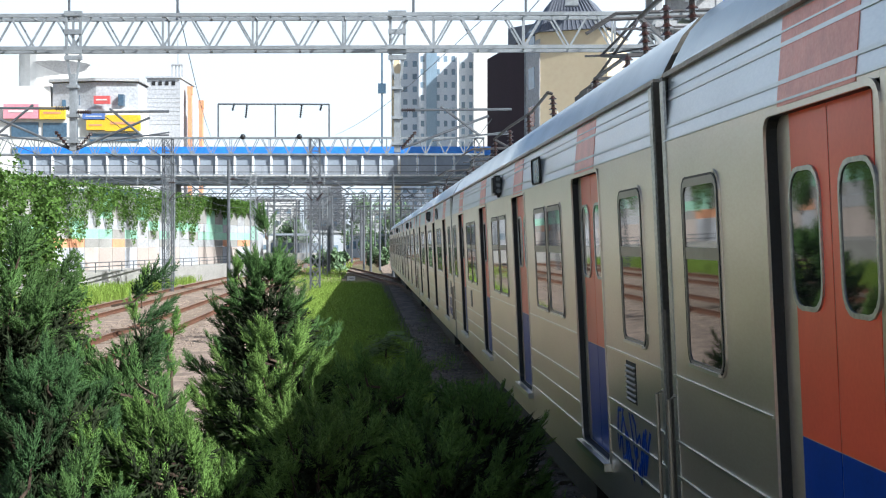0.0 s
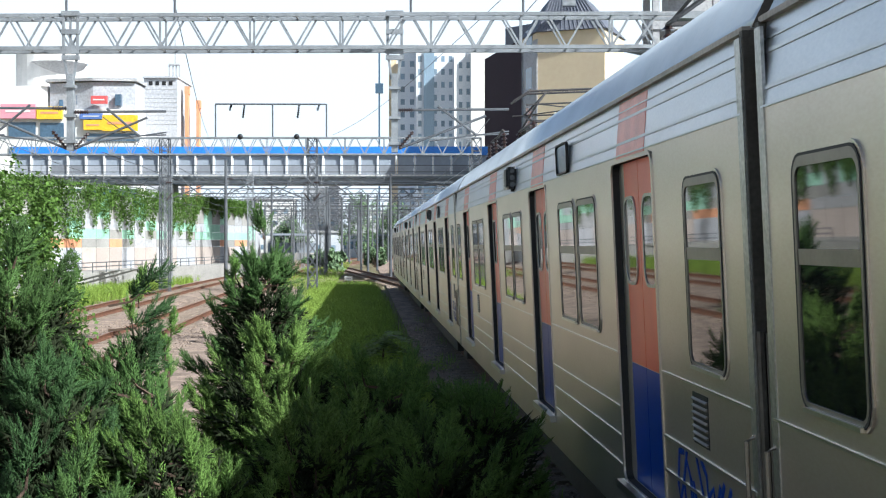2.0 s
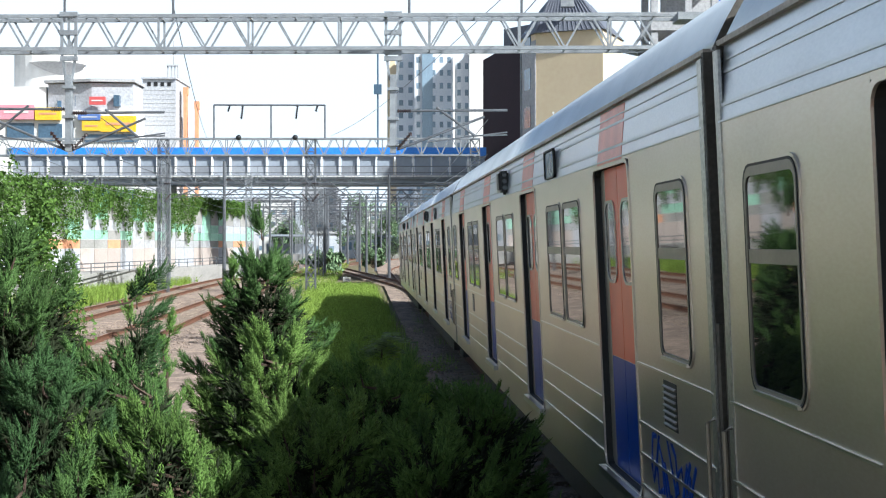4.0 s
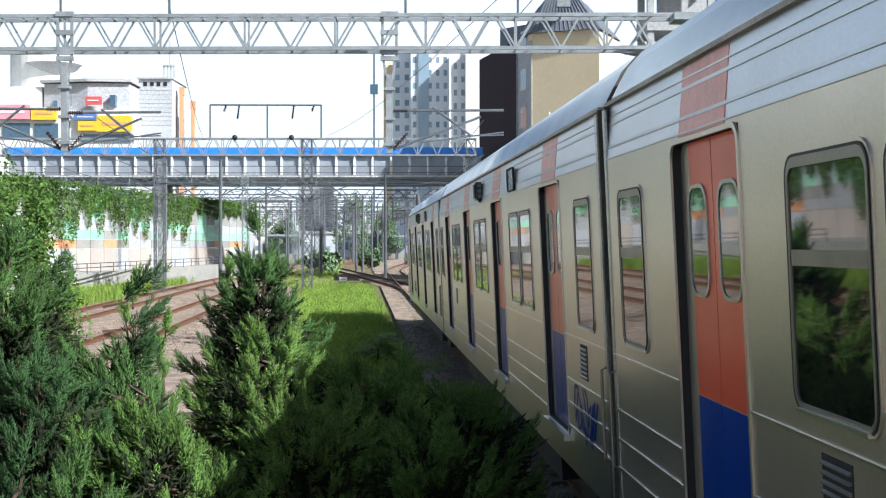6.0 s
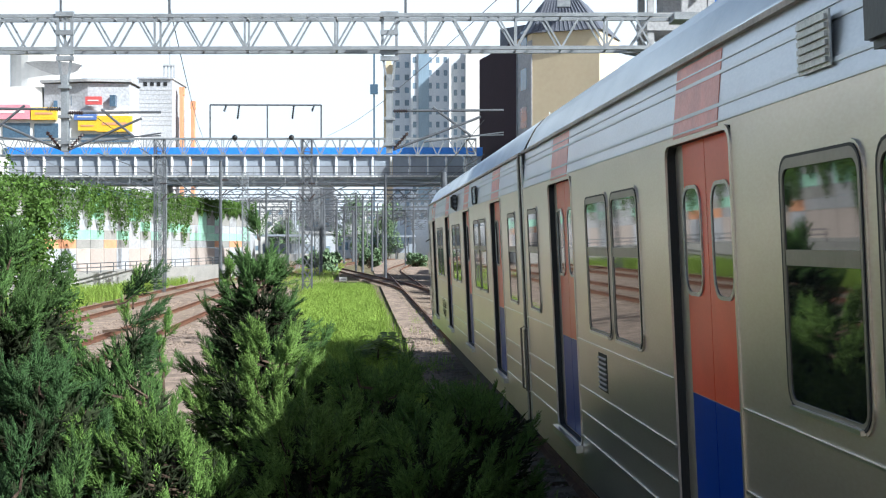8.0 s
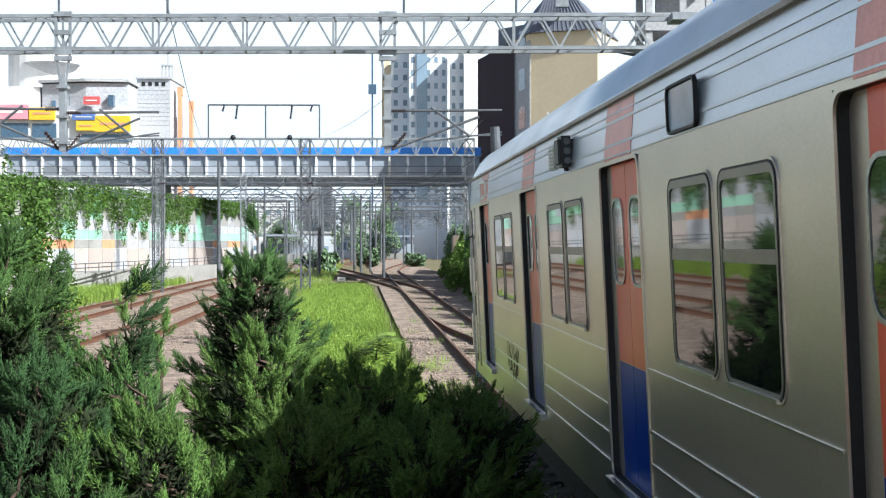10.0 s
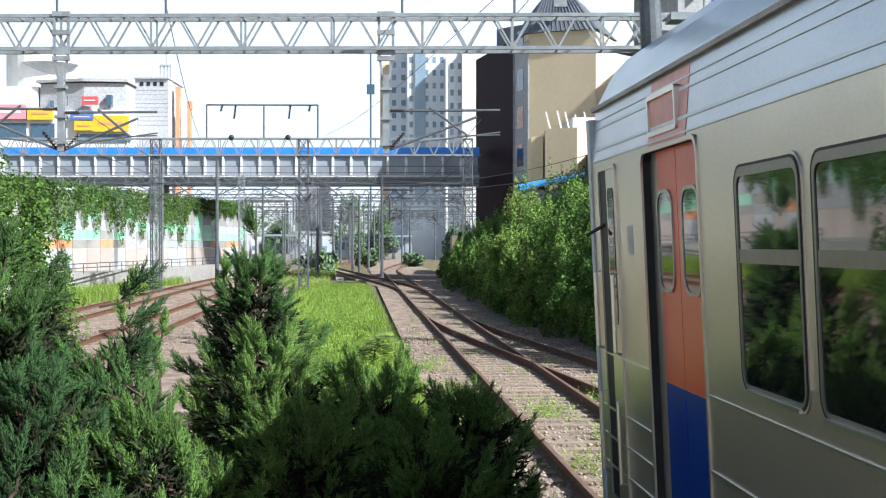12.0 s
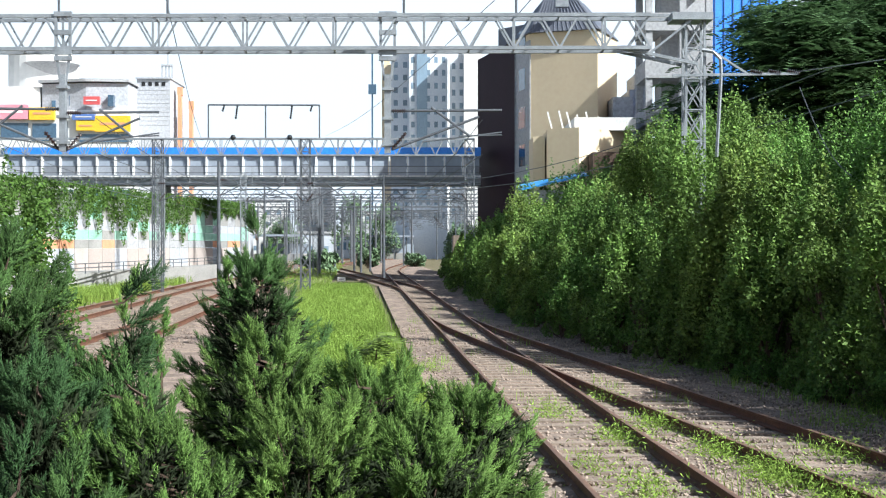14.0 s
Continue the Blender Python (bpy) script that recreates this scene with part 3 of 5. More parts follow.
def door(root, s, yc):
    """Double sliding door set back in the side: steel leaves with a coral stripe above and blue below."""
    xi, xo = s * (HW - .09), s * (HW - .052)
    for k in (-1, 1):
        bm = bmesh.new()
        y0, y1 = sorted((yc, yc + k * .67))
        y0, y1 = y0 + .005, y1 - .005
        box(bm, min(xi, xo), max(xi, xo), y0, y1, 1.13, 3.39)
        leaf = part("door_leaf", bm, STEEL, root)
        p0, p1 = sorted((yc + k * .006, yc + k * .47))
        for z0, z1, m, nm in ((1.975, 3.37, CORAL, "coral_panel"), (1.14, 1.971, NAVY, "blue_panel")):
            bm = bmesh.new()
            box(bm, *sorted((xo, xo + s * .003)), p0, p1, z0, z1)
            part(nm, bm, m, leaf)
        wy0, wy1 = sorted((yc + k * .105, yc + k * .50))
        bm = bmesh.new()
        ring(bm, rr(wy0, wy1, 2.52, 3.13, .12), rr(wy0 + .02, wy1 - .02, 2.54, 3.11, .11), xo, xo + s * .012)
        part("window_trim", fix(bm), WINFRAME, leaf)
        bm = bmesh.new()
        plate(bm, rr(wy0 + .015, wy1 - .015, 2.535, 3.115, .112), xo, xo + s * .007)
        part("door_glass", fix(bm), GLASS, leaf)
    x = s * HW
    # black jamb ring, with the shade of the door recess in its colour
    bm = bmesh.new()
    ring(bm, rr(yc - .685, yc + .685, 1.1, 3.385, .09), rr(yc - .655, yc + .655, 1.13, 3.362, .08), x - s * .06, x - s * .004)
    part("door_pocket", fix(bm), RUBBER, root)
    bm = bmesh.new()
    ring(bm, rr(yc - .688, yc + .688, 1.1, 3.388, .095), rr(yc - .66, yc + .66, 1.125, 3.362, .08), x - s * .004, x + s * .010)
    part("door_frame", fix(bm), STEEL, root)
    bm = bmesh.new()
    box(bm, min(x, x + s * .06), max(x, x + s * .06), yc - .68, yc + .68, 1.06, 1.12)
    part("door_step", bm, RIB, root)
    bm = bmesh.new()
    extrude_y(bm, [(x + s * .004, 3.392), (x + s * .004, HEAD_Z), (x + s * (.004 - CANT * .96), 3.775), (x - s * CANT, 3.775), (x - s * .02, 3.392)], yc - .46, yc + .46)
    part("colour_band", fix(bm), CORALBAND, root, "faded coral paint band")


def bogie(root, y):
    bm = bmesh.new()
    for s in (-1, 1):
        box(bm, s * 1.12 - .1, s * 1.12 + .1, y - 1.6, y + 1.6, .42, .66)
        box(bm, s * 1.12 - .13, s * 1.12 + .13, y - .5, y + .5, .3, .8)
    box(bm, -1, 1, y - .3, y + .3, .4, .7)
    b = part("bogie", bm, UNDER, root)
    for dy in (-1.05, 1.05):
        bm = bmesh.new()
        for s in (-1, 1):
            bar(bm, (s * .70, y + dy, .43), (s * .82, y + dy, .43), .43, 20)
        bar(bm, (-.7, y + dy, .43), (.7, y + dy, .43), .08, 8)
        part("wheelset", bm, UNDER, b)


def train_car(nose=False):
    label = "stainless steel train car with coral and blue doors"
    root = empty("train_car", label=label + (" and driver cab" if nose else ""), category="train car", group="cars of the train")
    L = CAR_HALF
    F = 9.58 if nose else L
    bm = bmesh.new()
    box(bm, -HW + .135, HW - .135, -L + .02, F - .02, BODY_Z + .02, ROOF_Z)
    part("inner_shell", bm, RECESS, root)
    for s in (-1, 1):
        x0, x1 = sorted((s * HW, s * (HW - .11)))
        cuts = [-L] + [v for d in DOORS for v in (d - .68, d + .68)] + [F]
        for i in range(0, len(cuts), 2):
            bm = bmesh.new()
            box(bm, x0, x1, cuts[i], cuts[i + 1], BODY_Z, HEAD_Z - .001)
            part("side_panel", bm, STEEL, root)
        for d in DOORS:
            bm = bmesh.new()
            box(bm, x0, x1, d - .679, d + .679, 3.38, HEAD_Z - .001)
            part("door_header", bm, STEEL, root)
            bm = bmesh.new()
            box(bm, x0, x1, d - .679, d + .679, BODY_Z, 1.11)
            part("sill_panel", bm, STEEL, root)
        bm = bmesh.new()
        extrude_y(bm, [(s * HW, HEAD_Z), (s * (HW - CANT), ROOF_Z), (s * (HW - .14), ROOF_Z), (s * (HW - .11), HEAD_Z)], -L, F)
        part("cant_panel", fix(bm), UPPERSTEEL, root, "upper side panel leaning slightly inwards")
        for d in DOORS:
            door(root, s, d)
        for c in (-4.86, 0, 4.86):
            window(root, s, c - .985, c - .068)
            window(root, s, c + .068, c + .985)
        for c in (-9.05, 9.05):
            if not (nose and c > 0):
                window(root, s, c - .385, c + .385)
        for z, h in ((3.712, .004), (3.655, .009), (3.493, .009), (3.412, .005), (2.025, .006), (1.63, .009), (1.42, .009), (1.21, .009)):
            bm = bmesh.new()
            xr = sorted((s * HW, s * (HW + (.007 if z > HEAD_Z else .011))))
            for i in range(0, len(cuts), 2):
                a, b = cuts[i], cuts[i + 1]
                if z > 3.3:
                    if i:
                        continue
                    a, b = -L, F
                box(bm, *xr, a + .03, b - .03, z - h, z + h)
            if z > HEAD_Z:
                bmesh.ops.translate(bm, verts=bm.verts, vec=(-s * CANT * (z - HEAD_Z) / .385, 0, 0))
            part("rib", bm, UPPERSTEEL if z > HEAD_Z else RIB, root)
        bm = bmesh.new()
        xr = sorted((s * (HW - .07), s * (HW - .012)))
        box(bm, *xr, -L, F, ROOF_Z - .006, ROOF_Z + .022)
        part("gutter", bm, GUTTER, root)
        for yc in () if nose else (5.4, -8.82):
            bm = bmesh.new()
            box(bm, *sorted((s * HW, s * (HW + .004))), yc - .165, yc + .165, 1.70, 1.985)
            lv = part("louvre", bm, RUBBER, root)
            for i in range(7):
                bm = bmesh.new()
                z = 1.715 + i * .038
                extrude_y(bm, [(s * (HW + .004), z), (s * (HW + .016), z), (s * (HW + .016), z + .006), (s * (HW + .004), z + .014)], yc - .155, yc + .155)
                part("slat", fix(bm), SASH, lv)
        # speaker box, grille and indicator over the windows
        bm = bmesh.new()
        xr = sorted((s * (HW - .04), s * (HW + .10)))
        box(bm, *xr, -.47, -.21, 3.45, 3.71)
        bmesh.ops.bevel(bm, geom=bm.edges[:], offset=.03, segments=2, affect="EDGES")
        lamp = part("speaker_box", bm, BLACKBOX, root, "black side lamp box")
        for z in (3.50, 3.58, 3.66):
            bm = bmesh.new()
            bar(bm, (s * (HW + .03), -.47, z), (s * (HW + .03), -.482, z), .03, 10)
            part("lens", bm, GLASS, lamp)
        bm = bmesh.new()
        bar(bm, (s * (HW + .02), -.34, 3.46), (s * (HW + .02), -.34, 3.42), .02, 8)
        part("cable_gland", bm, RUBBER, lamp)
        bm = bmesh.new()
        xr = sorted((s * HW, s * (HW + .02)))
        for i in range(6):
            box(bm, *xr, .35, .67, 3.49 + i * .032, 3.51 + i * .032)
        box(bm, *sorted((s * HW, s * (HW + .008))), .33, .69, 3.475, 3.685)
        part("grille", bm, WINFRAME, root)
        bm = bmesh.new()
        xr = sorted((s * HW, s * (HW + .025)))
        ring(bm, rr(-4.6, -3.97, 3.42, 3.69, .05), rr(-4.585, -3.985, 3.435, 3.675, .045), *xr)
        part("indicator_frame", fix(bm), RUBBER, root)
        bm = bmesh.new()
        plate(bm, rr(-4.58, -3.99, 3.44, 3.67, .04), s * HW, s * (HW + .012))
        part("indicator_glass", fix(bm), PALEGLASS, root)
    # sprayed scrawls low on the side
    rng = random.Random(9)
    c = (4.4, 1.42) if nose else (-8.8, 1.40)
    for i in range(7):
        y0, z0 = c[0] - .45 + i * .15, c[1] + rng.uniform(-.08, .08)
        pts = [(-HW - .004, y0 + .13 * math.sin(k * .9 + i), z0 + .17 * math.cos(k * 1.3 + i * 2)) for k in range(6)]
        bm = bmesh.new()
        tube(bm, pts, .016 if nose else .024, 4)
        bmesh.ops.scale(bm, vec=(.12, 1, 1), space=Matrix.Translation((HW + .004, 0, 0)), verts=bm.verts)
        part("paint_scrawl", bm, UNDER if nose else NAVY, root)
    # roof
    half = [(1.50, .0), (1.47, .06), (1.42, .15), (1.35, .265), (1.24, .375), (1.08, .455), (.85, .51), (.5, .55), (.2, .565)]
    prof = [(x, ROOF_Z + .012 + z) for x, z in half] + [(-x, ROOF_Z + .012 + z) for x, z in half[::-1]]
    bm = bmesh.new()
    extrude_y(bm, prof, -L - .03, F + .02)
    fix(bm)
    for f in bm.faces:
        f.smooth = len(f.verts) == 4
        # end caps take the dark recess colour in place of real shade
        f.material_index = 0 if len(f.verts) == 4 else 1
    part("roof", bm, [ROOF, RECESS], root)
    bm = bmesh.new()
    box(bm, -1.35, 1.35, -5.9, 5.9, .35, .8)
    box(bm, -1.3, 1.3, -5.0, -2.0, .28, .6)
    part("underframe_box", bm, UNDER, root)
    for y in (-6.9, 6.9):
        bogie(root, y)
    # ends: frames and gangway
    for e in (-1, 1):
        if nose and e > 0:
            continue
        bm = bmesh.new()
        y0, y1 = sorted((e * L, e * (L + .2)))
        box(bm, -.75, .75, y0, y1, 1.0, 3.5)
        part("gangway", bm, RUBBER, root)
        bm = bmesh.new()
        for s in (-1, 1):
            y0, y1 = sorted((e * (L - .02), e * (L + .03)))
            box(bm, *sorted((s * (HW - .005), s * (HW - .2))), y0, y1, BODY_Z, ROOF_Z)
            bar(bm, (s * (HW - .02), e * (L + .06), 1.1), (s * (HW - .02), e * (L + .06), 2.4), .02, 6)
        parts("end_post", bm, RECESS, root)
        for s in (-1, 1):
            bm = bmesh.new()
            y0, y1 = sorted((e * (L - .075), e * (L + .012)))
            box(bm, *sorted((s * (HW - .01), s * (HW + .006))), y0, y1, BODY_Z, ROOF_Z - .03)
            part("corner_strip", bm, WINFRAME, root, "bare metal strip at the car's corner")
            bm = bmesh.new()
            tube(bm, [(s * (HW + .004), e * (L - .03), 1.2), (s * (HW + .045), e * (L - .03), 1.22), (s * (HW + .045), e * (L - .03), 1.88), (s * (HW + .004), e * (L - .03), 1.9)], .013, 6)
            part("corner_rail", bm, SASH, root)
    if nose:
        bm = bmesh.new()
        box(bm, -HW - .012, HW + .012, F - .10, F + .19, BODY_Z - .2, ROOF_Z + .03)
        bmesh.ops.bevel(bm, geom=[e for e in bm.edges], offset=.09, segments=3, affect="EDGES")
        part("cab_front", bm, CABGREY, root, "pale grey cab front")
        bm = bmesh.new()
        box(bm, -1.35, 1.35, F + .18, F + .2, 2.2, 3.3)
        part("windscreen", bm, GLASS, root)
        for s in (-1, 1):
            # flat black plate stands in for the shaded depth of the pocket
            bm = bmesh.new()
            box(bm, *sorted((s * (HW + .002), s * (HW + .004))), 9.02, 9.28, 1.0, 3.33)
            part("cab_door_pocket", bm, RUBBER, root, "black plate for the shaded cab door pocket")
            bm = bmesh.new()
            box(bm, *sorted((s * (HW + .002), s * (HW + .008))), 8.70, 9.03, 1.0, 3.33)
            d = part("cab_door", bm, STEEL, root)
            bm = bmesh.new()
            plate(bm, rr(8.78, 8.98, 2.25, 3.2, .04), s * (HW + .008), s * (HW + .013))
            part("cab_glass", fix(bm), GLASS, d)
            bm = bmesh.new()
            ring(bm, rr(8.67, 9.31, .97, 3.36, .05), rr(8.70, 9.28, 1.0, 3.33, .04), *sorted((s * HW, s * (HW + .016))))
            part("cab_door_frame", fix(bm), STEEL, root)
            for yy in (8.72, 9.36):
                for z0, z1 in ((1.15, 1.75), (2.05, 2.62)):
                    bm = bmesh.new()
                    tube(bm, [(s * HW, yy, z0), (s * (HW + .05), yy, z0 + .02), (s * (HW + .05), yy, z1 - .02), (s * HW, yy, z1)], .014, 6)
                    part("grab_rail", bm, RIB, root)
            bm = bmesh.new()
            bar(bm, (s * HW, 9.14, 2.95), (s * (HW + .10), 9.34, 2.88), .014, 6)
            part("cab_stay", bm, RUBBER, root)
            bm = bmesh.new()
            ring(bm, rr(6.92, 7.62, 3.445, 3.69, .02), rr(6.95, 7.59, 3.475, 3.66, .01), *sorted((s * (HW - .04), s * (HW + .012))))
            part("board_holder", fix(bm), RIB, root, "worn metal frame of a destination board")
            bm = bmesh.new()
            box(bm, *sorted((s * (HW - .04), s * (HW - .004))), 6.945, 7.595, 3.47, 3.665)
            part("destination_board", bm, CORALBAND, root, "blank coral destination board")
            bm = bmesh.new()
            box(bm, *sorted((s * HW, s * (HW + .003))), 8.22, 8.37, 2.74, 2.93)
            part("notice", bm, PAPER, root, "small paper notice")
        bm = bmesh.new()
        bar(bm, (-1.12, 9.3, 3.95), (-1.12, 9.3, 4.62), .085, 12, .075)
        part("roof_aerial", bm, GALVDARK, root)
    return root


def pantograph(root, y, up=.45, flip=1):
    """Folded current collector on its insulators."""
    bm = bmesh.new()
    z0, z1 = 4.55, 4.55 + up
    for s in (-.8, .8):
        bar(bm, (s, y - .9, z0), (s, y + .9, z0), 0.022, 6)
        bar(bm, (s, y - .8, z0), (s * .9, y + .9 * flip, z0 + up * .5), 0.019, 6)
        bar(bm, (s * .9, y + .9 * flip, z0 + up * .5), (s * .6, y, z1), 0.015, 6)
        bar(bm, (s, y + .8, z0), (s * .9, y - .9 * flip, z0 + up * .55), 0.015, 6)
        bar(bm, (s * .9, y - .9 * flip, z0 + up * .55), (s * .6, y, z1), 0.015, 6)
        bar(bm, (s * .9, y - .9, z0 + up * .5), (-s * .9, y + .9, z0 + up * .5), 0.009, 6)
    for dy in (-.9, .9):
        bar(bm, (-.8, y + dy, z0), (.8, y + dy, z0), 0.022, 6)
        bar(bm, (-.9, y + dy, z0 + up * .5), (.9, y + dy, z0 + up * .5), 0.012, 6)
    for dy in (-.18, .18):
        tube(bm, [(-1.0, y + dy, z1 - .12), (-.75, y + dy, z1 + .02), (.75, y + dy, z1 + .02), (1.0, y + dy, z1 - .12)], 0.019, 6)
    p = part("pantograph", bm, DARKIRON, root, "folded grey pantograph")
    bm = bmesh.new()
    for s in (-.8, .8):
        for dy in (-.9, .9):
            insulator(bm, (s, y + dy, 4.02), (s, y + dy, z0), .06, 8)
    part("pantograph_insulator", bm, BROWN, p)


def roof_gear(root, ys):
    """High voltage insulators and the roof conductor."""
    bm = bmesh.new()
    for y in ys:
        insulator(bm, (-.95, y, 3.98), (-.95, y, 4.62), .055, 10)
        part("roof_insulator", bm, BROWN, root)
        bm = bmesh.new()
    bm.free()
    bm = bmesh.new()
    tube(bm, [(-.95, ys[0], 4.64)] + [(-.95 + .06 * math.sin(y), y, 4.66) for y in ys] + [(-.5, ys[-1] + .8, 4.5)], .022, 6)
    part("roof_conductor", bm, DARKIRON, root)
    bm = bmesh.new()
    box(bm, -.75, .75, ys[0] - 1.4, ys[0] - .4, 4.1, 4.6)
    bmesh.ops.bevel(bm, geom=bm.edges[:], offset=.06, segments=2, affect="EDGES")
    part("roof_breaker", bm, DARKIRON, root)


def build_train():
    a, b = train_car(), train_car()
    c2, c4, c5 = copy_thing(b, Matrix()), copy_thing(a, Matrix()), copy_thing(a, Matrix())
    c6 = copy_thing(b, Matrix())
    cars = [train_car(True), a, c2, b, c4, c5, c6]
    pantograph(b, 4.2, .5)
    pantograph(b, -6.2, .45)
    roof_gear(b, (6.0, 7.4, 8.6))
    pantograph(c4, -4.6, .5)
    roof_gear(c4, (-1.5, 1.0, 3.5, 6.0))
    roof_gear(c4, (-8.6, -7.8, -7.0))
    return cars


NOSE_AT = [
    (0.0, 107.97), (0.5, 102.19), (1.0, 96.61), (1.5, 91.21), (2.0, 85.98), (2.5, 80.92), (3.0, 76.02), (3.5, 71.27),
    (4.0, 66.66), (4.5, 62.20), (5.0, 57.87), (5.5, 53.67), (6.0, 49.59), (6.5, 45.64), (7.0, 41.81), (7.5, 38.10),
    (8.0, 34.52), (8.5, 31.05), (9.0, 27.70), (9.5, 24.47), (10.0, 21.37), (10.5, 18.40), (11.0, 15.56), (11.5, 12.85),
    (12.0, 10.28), (12.5, 7.86), (13.0, 5.59), (13.5, 3.48), (14.0, 1.54)]
LEAN = -2.7     # cant of the track leans the cars


def motions():
    for k, car in enumerate(CARS):
        rows = []
        for t, nose in NOSE_AT:
            y = nose - 10.0 - 20.0 * k
            rows.append((t, pose(RAIL_A + .129 - .0011 * (y - 6), y, 0.0, 0, LEAN, .063)))
        walk(car, rows)


# ---- buildings ----
def house(name, label, category="building", m=None):
    return empty(name, GRID.copy() if m is None else m, label=label, category=category)


def windows_on(root, a, b, zs, n, w, h, depth=.12, material=None, name="window", skip=()):
    """Windows in rows on the wall from a to b (plan points, wall faces to the right hand of a->b)."""
    a, b = Vector((*a, 0)), Vector((*b, 0))
    d = (b - a)
    u = d.normalized()
    nrm = Vector((u.y, -u.x, 0))
    for r, z in enumerate(zs):
        for i in range(n):
            if (r, i) in skip:
                continue
            c = a + d * (i + .5) / n
            bm = bmesh.new()
            p, q = c - u * w / 2, c + u * w / 2
            o = nrm * .05
            prism(bm, [tuple((p + o)[:2]), tuple((q + o)[:2]), tuple((q - nrm * depth)[:2]), tuple((p - nrm * depth)[:2])][::-1], z, z + h)
            part(name, fix(bm), material or SKYGLASS, root)


def apartments():
    D = 278.0
    k = D / 2356
    def X(px): return (px - 784) * k
    def Z(py): return 2.73 + (433 - py) * k
    for x0, x1, top, dep, d0, m, cols, lab in (
            (668, 686, 92, 20, 20, CREAM, 0, "narrow cream apartment block far off"),
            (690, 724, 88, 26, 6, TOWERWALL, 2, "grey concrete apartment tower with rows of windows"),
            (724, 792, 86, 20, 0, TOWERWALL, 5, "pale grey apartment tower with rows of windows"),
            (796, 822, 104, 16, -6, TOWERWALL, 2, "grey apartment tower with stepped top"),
            (820, 850, 100, 18, -8, WHITE, 0, "white sunlit apartment tower"),
            (756, 790, 62, 14, 40, TOWERWALL, 0, "pale tower top behind the others"),
            (788, 850, 58, 14, 44, WHITE, 2, "white apartment block behind the others")):
        root = house("apartment_tower", lab)
        bm = bmesh.new()
        a, b, dd = X(x0), X(x1), D + d0
        box(bm, a, b, dd, dd + dep, -.3, Z(top))
        part("wall", bm, m, root)
        bm = bmesh.new()
        box(bm, a + .5, b - .5, dd + 1, dd + dep - 1, Z(top), Z(top) + 1.2)
        part("parapet", bm, m, root)
        if x1 - x0 > 40:
            bm = bmesh.new()
            box(bm, a + 1.5, a + 4.5, dd + 2, dd + 8, Z(top), Z(top) + 4)
            part("stair_head", bm, m, root)
        if cols:
            zs = [Z(top) - 3.0 - 2.7 * i for i in range(13)]
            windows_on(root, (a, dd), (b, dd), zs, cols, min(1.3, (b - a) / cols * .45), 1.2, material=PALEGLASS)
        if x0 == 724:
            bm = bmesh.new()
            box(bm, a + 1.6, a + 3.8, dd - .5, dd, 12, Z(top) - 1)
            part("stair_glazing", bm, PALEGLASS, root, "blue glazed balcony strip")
    root = house("construction_crane", "thin far steel mast with a small cabin", "mast")
    bm = bmesh.new()
    bar(bm, (X(659), D, 0), (X(659), D, Z(92)), .25)
    part("mast", bm, SKYGLASS, root)
    bm = bmesh.new()
    box(bm, X(659) - .8, X(659) + .8, D - .5, D + .5, Z(167), Z(150))
    part("cabin", bm, SKYGLASS, root)


